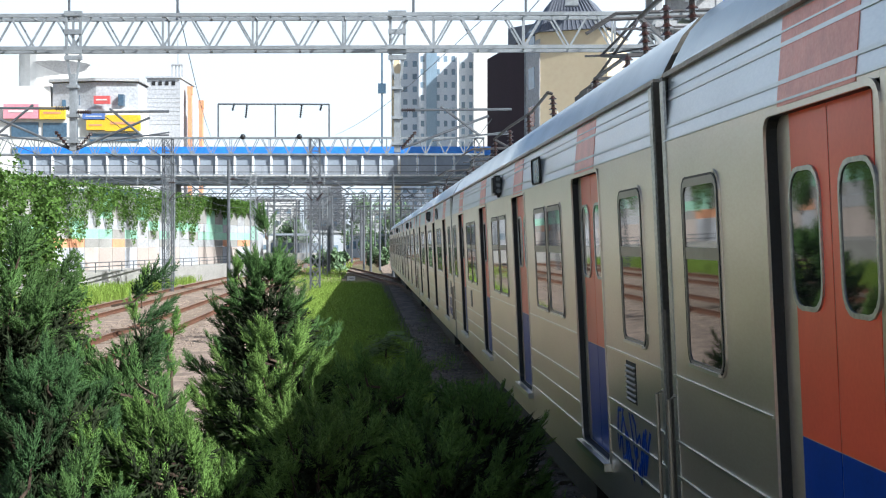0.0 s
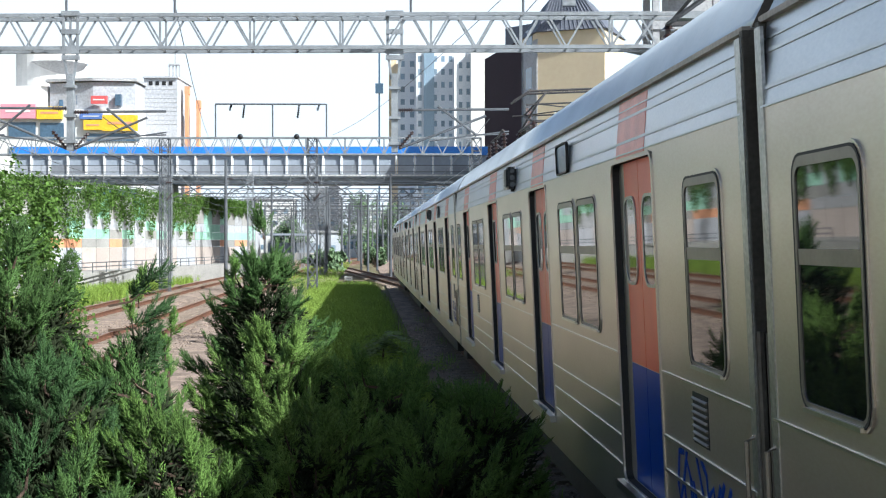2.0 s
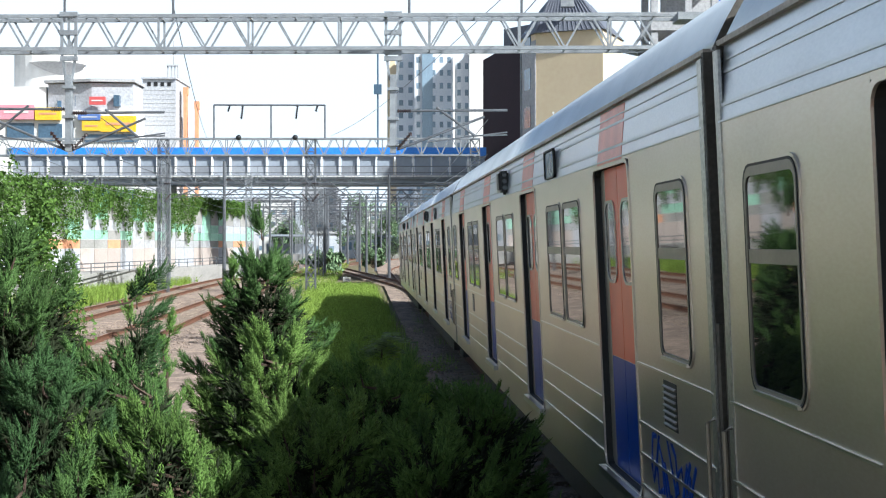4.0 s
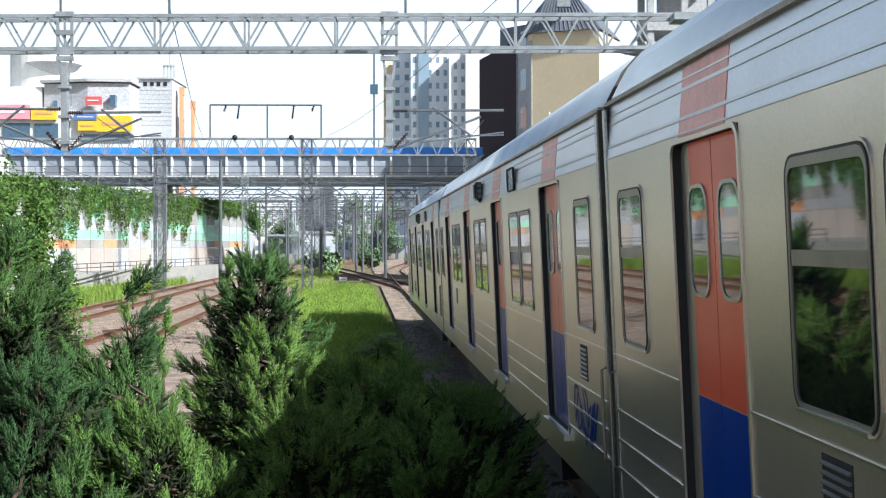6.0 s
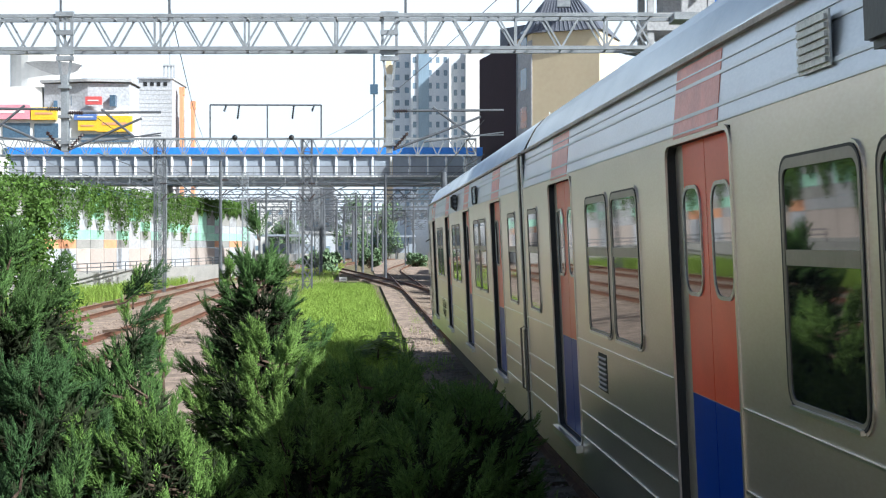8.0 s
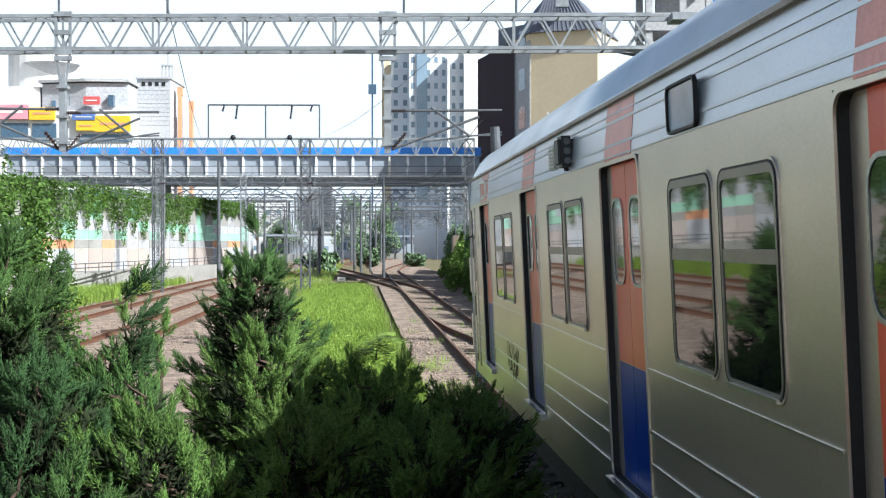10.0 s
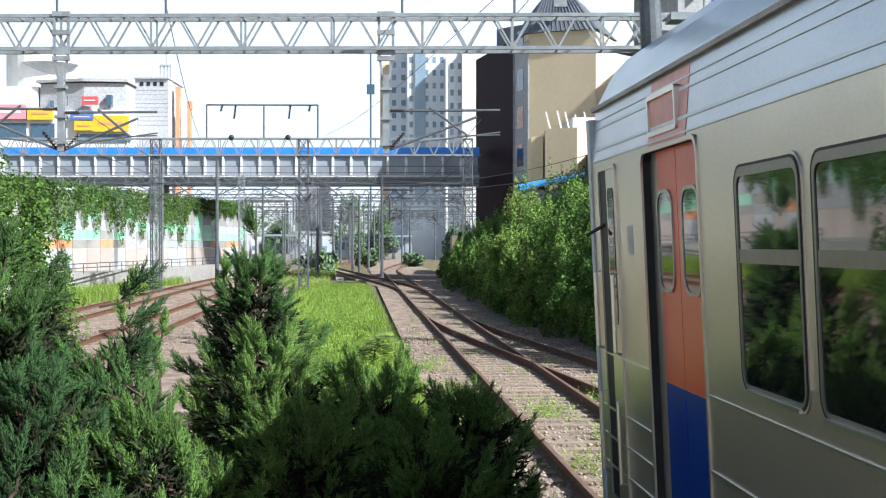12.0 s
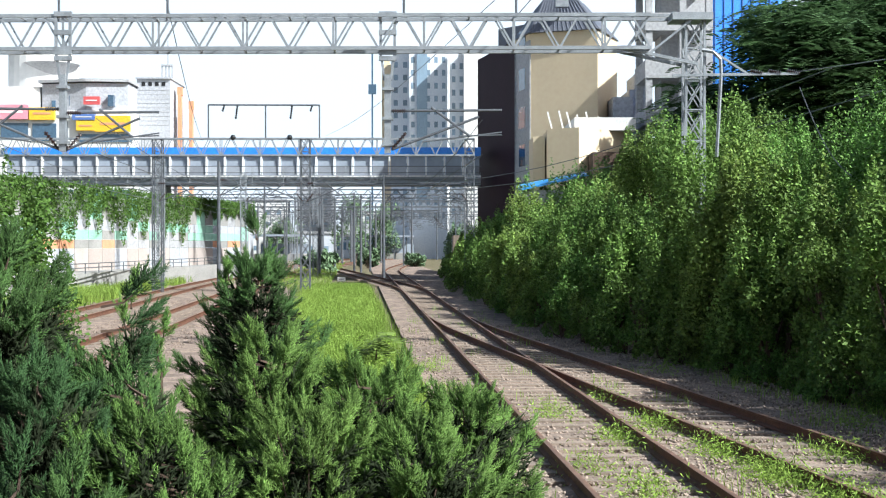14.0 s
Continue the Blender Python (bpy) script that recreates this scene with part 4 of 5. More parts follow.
def cream_building():
    root = house("cream_building", "cream rendered building with maroon flank and dark metal roof")
    A, B, C, E_ = (3.1, 118.9), (5.8, 107.1), (6.75, 103.4), (11.75, 101.2)
    back = [(14.5, 113.5), (6.5, 120.0)]
    bm = bmesh.new()
    prism(bm, [B, C, E_, (14.0, 107.1), (9.0, 111.4)], -.3, 19.1)
    part("wall", bm, CREAM, root)
    bm = bmesh.new()
    prism(bm, [(B[0] - .02, B[1] + .0), (C[0] - .03, C[1] - .05), (C[0] + .05, C[1] - .06), (C[0] + .1, C[1] + .3), (B[0] + .5, B[1] + .3)], -.3, 18.6)
    part("grey_strip", fix(bm), GREYWALL, root)
    windows_on(root, (B[0] + .12, B[1] - .42), (C[0] - .12, C[1] + .4), [2.9 + 3.0 * i for i in range(6)], 1, 1.6, 1.7)
    bm = bmesh.new()
    prism(bm, [A, (B[0] - .03, B[1] + .06), (9.0, 113.5), (6.0, 122.1)], -.3, 19.2)
    part("flank", fix(bm), MAROON, root, "dark maroon clad flank")
    bm = bmesh.new()
    prism(bm, [(4.8, 115.5), (7.4, 112.5), (10, 116), (7, 120)], 19.2, 21.4)
    part("rear_roof", fix(bm), SLATE, root)
    # mansard roof with standing seams
    bm = bmesh.new()
    lo = [(5.6, 106.9), (6.6, 103.0), (11.85, 100.9), (14.2, 107.3), (8.6, 111.9)]
    hi = [(7.4, 106.9), (7.9, 104.7), (10.4, 103.9), (11.5, 107.3), (8.9, 109.2)]
    a = [bm.verts.new((*p, 19.1)) for p in lo]
    b = [bm.verts.new((*p, 22.0 if i != 0 else 21.6)) for i, p in enumerate(hi)]
    for i in range(5):
        bm.faces.new((a[i], a[(i + 1) % 5], b[(i + 1) % 5], b[i]))
    bm.faces.new(b)
    bm.faces.new(a[::-1])
    roof = part("roof", fix(bm), SLATE, root, "dark grey standing seam roof")
    for i in range(15):
        t = (i + .5) / 15
        p = Vector((*lo[1], 19.12)).lerp(Vector((*lo[2], 19.12)), t)
        q = Vector((*hi[1], 22.0)).lerp(Vector((*hi[2], 22.0)), t)
        bm = bmesh.new()
        bar(bm, p, q, .045)
        part("seam", bm, SLATE, roof)
    bm = bmesh.new()
    box(bm, 8.6, 9.6, 101.7, 102.3, 20.9, 21.5)
    part("roof_vent", bm, GALV, root)
    bm = bmesh.new()
    tube(bm, [(5.82, 106.8, 0), (5.82, 106.8, 18.8)], .08, 6)
    part("downpipe", bm, GALV, root)


def right_side():
    root = house("white_house", "low white rendered house behind the shrubs")
    D = 88.0
    k = D / 2356
    def X(px): return (px - 784) * k
    def Z(py): return 2.73 + (433 - py) * k
    bm = bmesh.new()
    prism(bm, [(X(968), D), (X(1022), D - 1), (X(1130), D + 3), (X(1120), D + 10), (X(975), D + 9)], -.3, Z(228))
    part("wall", fix(bm), CREAM, root)
    bm = bmesh.new()
    box(bm, X(1020), X(1130), D + 1.2, D + 9, Z(228), Z(205))
    part("parapet", bm, WHITE, root)
    for x in (970, 990, 1004, 1022, 1038, 1060):
        bm = bmesh.new()
        bar(bm, (X(x + 8), D + .5, Z(228)), (X(x), D + .5, Z(192 + (x * 5 % 17))), .07)
        part("roof_post", bm, WHITE, root)
    windows_on(root, (X(978), D - .1), (X(1000), D - .5), [Z(285)], 1, .5, 1.1)
    bm = bmesh.new()
    prism(bm, [(X(1040), D - 3), (X(1150), D - 3), (X(1150), D), (X(1040), D)], -.3, Z(275))
    part("brown_annex", bm, BARK, root, "brown annex wall")
    bm = bmesh.new()
    prism(bm, [(X(945), D + 1), (X(966), D + .8), (X(966), D + 5), (X(945), D + 5)], -.3, Z(240))
    part("side_block", bm, CREAM, root)
    root = house("shed", "shed with a bright blue sheet roof among the shrubs")
    bm = bmesh.new()
    d = 75.0
    v = [bm.verts.new(p) for p in ((4.3, d, 5.85), (8.2, d, 6.7), (8.2, d + 3, 7.0), (4.3, d + 3, 6.2), (4.3, d, 5.75), (8.2, d, 6.6), (8.2, d + 3, 6.9), (4.3, d + 3, 6.1))]
    for f in ((0, 1, 2, 3), (7, 6, 5, 4), (0, 4, 5, 1), (1, 5, 6, 2), (2, 6, 7, 3), (3, 7, 4, 0)):
        bm.faces.new([v[i] for i in f])
    part("roof", fix(bm), TARP, root)
    bm = bmesh.new()
    box(bm, 4.6, 8, d + .3, d + 2.8, -.3, 5.8)
    part("wall", bm, GREYWALL, root)
    # concrete stair tower behind the tree
    D = 90.0
    k = D / 2356
    root = house("concrete_tower", "bare grey concrete tower with open floors")
    bm = bmesh.new()
    x0, x1 = (1142 - 784) * k, (1262 - 784) * k
    for z in (7.6, 10.8, 14.0, 17.2, 20.4):
        box(bm, x0, x1, D, D + 5, z, z + 1.2)
    for x in (x0, (x0 + x1) / 2, x1 - .5):
        for y in (D + .1, D + 4.4):
            box(bm, x + .05, x + .5, y, y + .5, -.3, 20.4)
    box(bm, x0 + 1.4, x1 - .1, D + 2, D + 4.8, -.3, 20.3)
    parts("concrete_member", bm, GREYWALL, root)
    root = house("stepped_house", "pale stepped house with roof terrace")
    bm = bmesh.new()
    for i, (a, b, t) in enumerate(((1085, 1120, 172), (1115, 1150, 158), (1125, 1150, 130))):
        box(bm, (a - 784) * k * 1.12, (b - 784) * k * 1.12, D * 1.12 + i * .3, D * 1.12 + 5, -.3, 2.73 + (433 - t) * k * 1.12)
    part("wall", bm, PALEWALL, root)
    windows_on(root, ((1085 - 784) * k * 1.12, D * 1.12), ((1150 - 784) * k * 1.12, D * 1.12), [11.4], 4, .8, .8)
    root = house("blue_hall", "hall with bright blue cladding behind the tree")
    bm = bmesh.new()
    D2 = 96.0
    prism(bm, [((1245 - 784) * D2 / 2356, D2), ((1385 - 784) * D2 / 2356, D2 + 1), (27, D2 + 8), (19, D2 + 9)], -.3, 21.5)
    part("wall", fix(bm), BRIDGEBLUE, root)
    bm = bmesh.new()
    for i in range(8):
        box(bm, (1248 + i * 17 - 784) * D2 / 2356, (1249 + i * 17 - 784) * D2 / 2356, D2 - .06 + i * .12, D2 + .02 + i * .12, -.3, 21.5)
    part("seams", bm, BLUESIGN, root)
    # low wall of the yard beyond the shrubs
    root = house("yard_wall", "brown block wall beside the track", "wall")
    bm = bmesh.new()
    box(bm, 1.0, 2.6, 128, 150, -.3, 3.6)
    part("wall", bm, SLEEPER, root)


def left_side():
    D = 160.0
    k = D / 2356
    def X(px): return (px - 784) * k
    def Z(py): return 2.73 + (433 - py) * k
    root = house("shop_building", "white shop building with yellow and pink signs")
    bm = bmesh.new()
    box(bm, X(-80), X(62), D + 2, D + 16, -.3, Z(150))
    box(bm, X(-80), X(225), D, D + 14, -.3, Z(195))
    part("wall", bm, WHITE, root)
    bm = bmesh.new()
    prism(bm, [(X(66), D + 2), (X(150), D + .5), (X(222), D + 1.2), (X(222), D + 12), (X(66), D + 12)], Z(195), Z(146))
    part("upper_floor", fix(bm), PALEWALL, root)
    bm = bmesh.new()
    prism(bm, [(X(60), D + 1.6), (X(150), D), (X(226), D + .8), (X(226), D + 12), (X(60), D + 12)], Z(144), Z(139))
    part("roof_edge", fix(bm), GREYWALL, root)
    for a, b, t, bt, m, lab in ((-10, 52, 186, 212, PINKSIGN, "pink shop sign"), (54, 99, 191, 213, YELLOW, "yellow shop sign"), (130, 170, 203, 213, BLUESIGN, "blue shop sign"),
                                (137, 170, 215, 232, YELLOW, "yellow shop sign"), (170, 232, 206, 234, YELLOW, "yellow awning"), (150, 178, 172, 186, REDSIGN, "red sign")):
        bm = bmesh.new()
        box(bm, X(a), X(b), D - .6, D - .1, Z(bt), Z(t))
        s = part("sign", bm, m, root, lab)
        bm = bmesh.new()
        box(bm, X(a + (b - a) * .15), X(b - (b - a) * .15), D - .64, D - .6, Z(bt - (bt - t) * .42), Z(t + (bt - t) * .42))
        part("lettering_bar", bm, WHITE if m != YELLOW else ORANGE, s)
    for a, b, t, bt in ((2, 50, 218, 244), (58, 100, 219, 250), (108, 120, 215, 250), (140, 232, 238, 252), (85, 92, 176, 188), (118, 132, 168, 186), (190, 200, 168, 188), (3, 60, 262, 275),
                        (145, 228, 336, 358), (70, 130, 336, 358)):
        bm = bmesh.new()
        y0 = D + (1.45 - (a - 85) * .012 if bt < 190 else -.15)
        box(bm, X(a), X(b), y0, y0 + .9, Z(bt), Z(t))
        part("window", bm, SKYGLASS, root)
    root = house("drum_tower", "round white tower with a broad disc roof")
    bm = bmesh.new()
    bmesh.ops.create_cone(bm, cap_ends=True, segments=28, radius1=4.4, radius2=4.4, depth=30, matrix=pose(X(25), D + 12, 12))
    part("drum", bm, WHITE, root)
    bm = bmesh.new()
    bmesh.ops.create_cone(bm, cap_ends=True, segments=32, radius1=1.9, radius2=3.6, depth=1.5, matrix=pose(X(47), D + 10, Z(106)))
    part("disc_roof", bm, GREYWALL, root)
    bm = bmesh.new()
    bmesh.ops.create_cone(bm, cap_ends=True, segments=16, radius1=1.4, radius2=1.4, depth=2.4, matrix=pose(X(36), D + 10, Z(122)))
    box(bm, X(18) - 1, X(18) + 1, D + 8, D + 10, Z(122), Z(105))
    part("lantern", bm, PALEWALL, root)
    root = house("tower_block", "grey square tower with four small top windows")
    D3 = D + 6
    bm = bmesh.new()
    box(bm, X(222), X(283), D3, D3 + 9, -.3, Z(127))
    box(bm, X(220), X(285), D3 - .3, D3 + 9.3, Z(129), Z(126))
    part("wall", bm, PALEWALL, root)
    windows_on(root, (X(228), D3), (X(277), D3), [Z(142)], 4, .45, .5, material=RUBBER)
    for i in range(9):
        bm = bmesh.new()
        box(bm, X(222), X(283), D3 - .03, D3, Z(150 + i * 8), Z(149.2 + i * 8))
        part("course", bm, GREYWALL, root)
    bm = bmesh.new()
    for x in (256, 263, 269, 275):
        bar(bm, (X(x), D3 + 4, Z(127)), (X(x), D3 + 4, Z(95)), .12)
    box(bm, X(255), X(276), D3 + 3.8, D3 + 4.2, Z(98), Z(95))
    bar(bm, (X(267), D3 + 4, Z(95)), (X(267), D3 + 4, Z(50)), .1)
    part("antenna_frame", bm, GREYWALL, root)
    for x, w, t, b in ((291, 6, 140, 260), (312, 6, 166, 216)):
        root = house("orange_pillar", "tall narrow orange sign pillar")
        bm = bmesh.new()
        box(bm, X(x), X(x + w), D + 8, D + 9, -.3 if x < 300 else -.3, Z(t + 15))
        box(bm, X(x) - .1, X(x + w) + .1, D + 8.2, D + 9, Z(t + 15), Z(t))
        part("shaft", bm, ORANGE, root)


def vine_wall():
    """Painted panel wall on the far platform, hung with vines."""
    root = empty("platform_wall", label="long wall of mint, grey and orange painted panels", category="wall", kind="structure")
    pts = [(-19.5, -6.0), (-20.0, 40.0), (-20.5, 75.0), (-11.0, 132.0)]
    base, top = 1.0, 6.1
    rng = random.Random(5)
    i = 0
    for (xa, ya), (xb, yb) in zip(pts, pts[1:]):
        d = Vector((xb - xa, yb - ya))
        n = int(d.length / 2.5)
        u = d.normalized()
        for j in range(n):
            p, q = Vector((xa, ya)) + d * (j + .02) / n, Vector((xa, ya)) + d * (j + .98) / n
            o = Vector((u.y, -u.x)) * .08
            far = Vector((-u.y, u.x)) * .1
            for z0, z1, ms in ((base, 2.45, (PINKWALL, PINKWALL, PALEWALL)), (2.47, 3.05, (GREYWALL, GREYWALL, ORANGE, CONCRETE)), (3.07, 3.7, (MINT, GREYWALL, MINT, CONCRETE)),
                               (3.72, 4.4, (MINT, MINT, PALEWALL, MINT)), (4.42, top, (CONCRETE, MINT, GREYWALL))):
                bm = bmesh.new()
                prism(bm, [tuple(p + far), tuple(p + o * .5), tuple(q + o * .5), tuple(q + far)], z0, z1)
                part("panel", fix(bm), rng.choice(ms), root)
            i += 1
        bm = bmesh.new()
        o = Vector((u.y, -u.x))
        A, B_ = Vector((xa, ya)), Vector((xb, yb))
        prism(bm, [tuple(A), tuple(A + o * 2.4), tuple(B_ + o * 2.4), tuple(B_)], -.35, base)
        tagged(part("platform_slab", fix(bm), CONCRETE), "old concrete platform below the painted wall", "platform", kind="structure")
    # low rail along the platform
    bm = bmesh.new()
    for z in (1.35, 1.6):
        bar(bm, (-17.9, 60, z), (-12.0, 124, z), .04)
    for j in range(24):
        t = j / 23
        bar(bm, (-17.9 + 5.9 * t, 60 + 64 * t, 1.0), (-17.9 + 5.9 * t, 60 + 64 * t, 1.62), .035)
    tagged(part("platform_railing", bm, GALVDARK), "low dark steel railing on the platform", "railing")
    # vines
    r = np.random.default_rng(8)
    P, Nn = [], []
    for (xa, ya), (xb, yb) in zip(pts, pts[1:]):
        n = int((620 if ya < 60 else 400) * math.hypot(xb - xa, yb - ya))
        t = r.random(n)
        y = ya + (yb - ya) * t
        drop = 2.0 + .9 * np.sin(y * .9) * np.sin(y * .37 + 1) + .8 * np.sin(y * 2.7)
        drop = np.clip(drop, .3, 3.4) * np.where(y > 112, .35, 1)
        drop = np.where(y < 62, np.clip(drop * .8 + 1.5, 1.2, 4.3), drop)   # thicker along the older, nearer stretch
        h = r.random(n) ** 1.3
        z = top + .5 - h * (drop + .5) + r.normal(0, .12, n)
        out = .15 + .35 * r.random(n) * (1 - h * .6)
        P.append(np.stack([xa + (xb - xa) * t + out, y, z], -1))
    P = np.concatenate(P)
    leaf_cloud("hanging_vines", P, .13, .24, VINE, 9, None, (1, -.2, .5), "green vines hanging over the painted wall", "vine")


def far_yard():
    """Low hazy buildings, trees and fences at the end of the yard."""
    rng = random.Random(11)
    specs = [(-62, 320, 22, 9, 12), (-47, 345, 12, 12, 14), (-34, 350, 9, 10, 19), (-22, 380, 14, 12, 9), (-6, 400, 10, 10, 11), (12, 340, 8, 8, 13), (-28, 280, 10, 8, 5),
             (30, 350, 16, 12, 17), (-78, 300, 18, 10, 15), (-44, 260, 12, 7, 6.0), (26, 270, 16, 10, 12), (-16, 430, 20, 10, 13)]
    for a, d, w, dep, h in specs:
        root = house("distant_building", "pale distant building at the end of the yard", m=GRID @ pose(a, d, 0))
        bm = bmesh.new()
        box(bm, -w / 2, w / 2, 0, dep, -.3, h)
        part("wall", bm, rng.choice((HAZEWALL, PALEWALL, WHITE)), root)
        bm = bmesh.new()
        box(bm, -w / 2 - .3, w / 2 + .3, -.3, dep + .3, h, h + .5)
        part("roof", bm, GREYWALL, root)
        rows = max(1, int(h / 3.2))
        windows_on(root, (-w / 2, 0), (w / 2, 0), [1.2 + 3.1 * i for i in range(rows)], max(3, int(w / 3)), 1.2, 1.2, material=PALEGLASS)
    root = house("yard_fence", "blue grey steel fence along the far tracks", "fence")
    bm = bmesh.new()
    for j in range(30):
        t = j / 29
        bar(bm, (3.5 + 2.5 * t * t, 150 + 110 * t, -.3), (3.5 + 2.5 * t * t, 150 + 110 * t, 2.7), .08)
    for j in range(29):
        t0, t1 = j / 29, (j + 1) / 29
        p, q = (3.5 + 2.5 * t0 * t0, 150 + 110 * t0), (3.5 + 2.5 * t1 * t1, 150 + 110 * t1)
        prism(bm, [p, (p[0] + .06, p[1]), (q[0] + .06, q[1]), q], .1, 2.5)
    part("fence_panels", fix(bm), SKYGLASS, root)
    for a, d, h, arm, fl, lw in ((-4.9, 110, 8.5, 2.6, 1, 0), (-11.5, 120, 8.5, 2.6, 1, .45), (2.3, 118, 8.5, 2.2, -1, .45), (-8.2, 150, 8.3, 2.6, -1, 0), (-15.0, 150, 8.5, 2.6, 1, 0),
                                 (-9.6, 190, 8.6, 3, 1, 0), (-4.2, 180, 8.5, 2.8, 1, 0), (-18, 200, 8.5, 3, 1, 0), (-5.7, 240, 9, 3, -1, 0), (-13.4, 230, 9, 3, 1, 0), (-24, 240, 9, 3, 1, 0),
                                 (3.2, 200, 8.6, 2.8, -1, 0), (-16.5, 110, 8.6, 2.8, 1, .45), (-19.5, 92, 8.6, 2.8, -1, .45), (-15.5, 92, 8.5, 2.4, 1, 0), (-30, 160, 8.5, 3, 1, 0), (-1.2, 260, 9, 3, 1, 0)):
        mast(a, d, h, arm, fl, lw)
    for a, d, w, z in ((-12, 262, 12, 4.2), (-30, 240, 9, 4.2)):
        root = house("platform_canopy", "low blue grey platform canopy far down the yard", "canopy", GRID @ pose(a, d, 0))
        bm = bmesh.new()
        box(bm, -w / 2, w / 2, 0, 14, z, z + .35)
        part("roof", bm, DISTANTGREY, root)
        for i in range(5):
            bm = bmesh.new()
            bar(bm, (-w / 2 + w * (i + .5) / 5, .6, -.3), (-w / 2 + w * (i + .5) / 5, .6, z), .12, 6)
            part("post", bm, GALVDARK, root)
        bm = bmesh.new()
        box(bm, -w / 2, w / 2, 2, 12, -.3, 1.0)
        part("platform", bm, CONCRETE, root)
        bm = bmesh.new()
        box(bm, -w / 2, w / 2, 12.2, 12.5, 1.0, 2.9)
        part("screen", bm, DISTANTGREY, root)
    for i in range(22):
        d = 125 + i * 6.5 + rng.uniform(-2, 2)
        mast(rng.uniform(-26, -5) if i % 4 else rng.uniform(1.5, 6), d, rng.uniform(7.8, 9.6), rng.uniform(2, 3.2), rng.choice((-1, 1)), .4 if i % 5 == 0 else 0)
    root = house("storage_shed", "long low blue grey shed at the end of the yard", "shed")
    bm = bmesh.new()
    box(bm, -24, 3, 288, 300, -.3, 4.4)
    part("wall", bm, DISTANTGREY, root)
    bm = bmesh.new()
    box(bm, -24.4, 3.4, 287.6, 300.4, 4.4, 5.0)
    part("roof", bm, GREYWALL, root)
    for i in range(18):
        bm = bmesh.new()
        box(bm, -23.4 + 1.48 * i, -22.4 + 1.48 * i, 287.9, 288.1, 1.6, 3.2)
        part("window", bm, SKYGLASS, root)
    for D, a, b in ((128, -28, 4.2), (140, -30, 4.5), (160, -31, 5), (185, -34, 6), (210, -36, 7), (235, -40, 8)):
        root = empty("overhead_gantry", GRID.copy(), label="distant steel lattice gantry over the yard", category="gantry")
        bm = bmesh.new()
        for z in (7.2, 8.0):
            bar(bm, (a, D, z), (b, D, z), .07)
        n = int((b - a) / 1.3)
        for i in range(n):
            x0, x1 = a + (b - a) * i / n, a + (b - a) * (i + 1) / n
            bar(bm, (x0, D, 7.2), ((x0 + x1) / 2, D, 8.0), .045)
            bar(bm, ((x0 + x1) / 2, D, 8.0), (x1, D, 7.2), .045)
        part("beam", bm, GALVDARK, root)
        for x in (a, (a + b) / 2, b):
            bm = bmesh.new()
            bar(bm, (x, D, -.3), (x, D, 8.2), .15, 6)
            part("column", bm, GALVDARK, root)
        for i in range(1, 7):
            x = a + (b - a) * i / 7
            bm = bmesh.new()
            bar(bm, (x, D, 7.2), (x, D, 5.0), .07)
            part("hanging_post", bm, GALVDARK, root)
            bracket(root, x, D + .3, 5.1, 2.3, .9, 1 if i % 2 else -1)


# ---- plants ----
def leaf_cloud(name, P, s0, s1, material, seed, parent, bias=(0, 0, .4), label="", category="", aspect=.55):
    """Folded leaves at the points P, facing about the bias direction."""
    r = np.random.default_rng(seed)
    n = len(P)
    nrm = r.normal(0, .75, (n, 3)) + np.array(bias)
    nrm /= np.linalg.norm(nrm, axis=1, keepdims=True)
    t = r.normal(0, 1, (n, 3)) + np.array((0, 0, -.5))
    t -= nrm * (t * nrm).sum(1, keepdims=True)
    t /= np.linalg.norm(t, axis=1, keepdims=True) + 1e-9
    b = np.cross(nrm, t)
    L = r.uniform(s0, s1, (n, 1))
    W = L * aspect
    v = np.stack([P - t * L * .5, P + b * W * .5 + nrm * W * .15, P + t * L * .5, P - b * W * .5 + nrm * W * .15], 1).reshape(-1, 3)
    i = 4 * np.arange(n)[:, None]
    f = np.concatenate([i + np.array([[0, 1, 2]]), i + np.array([[0, 2, 3]])])
    ob = arr(name, v, f, material, parent)
    if label:
        tagged(ob, label, category, kind="stuff")
    return ob


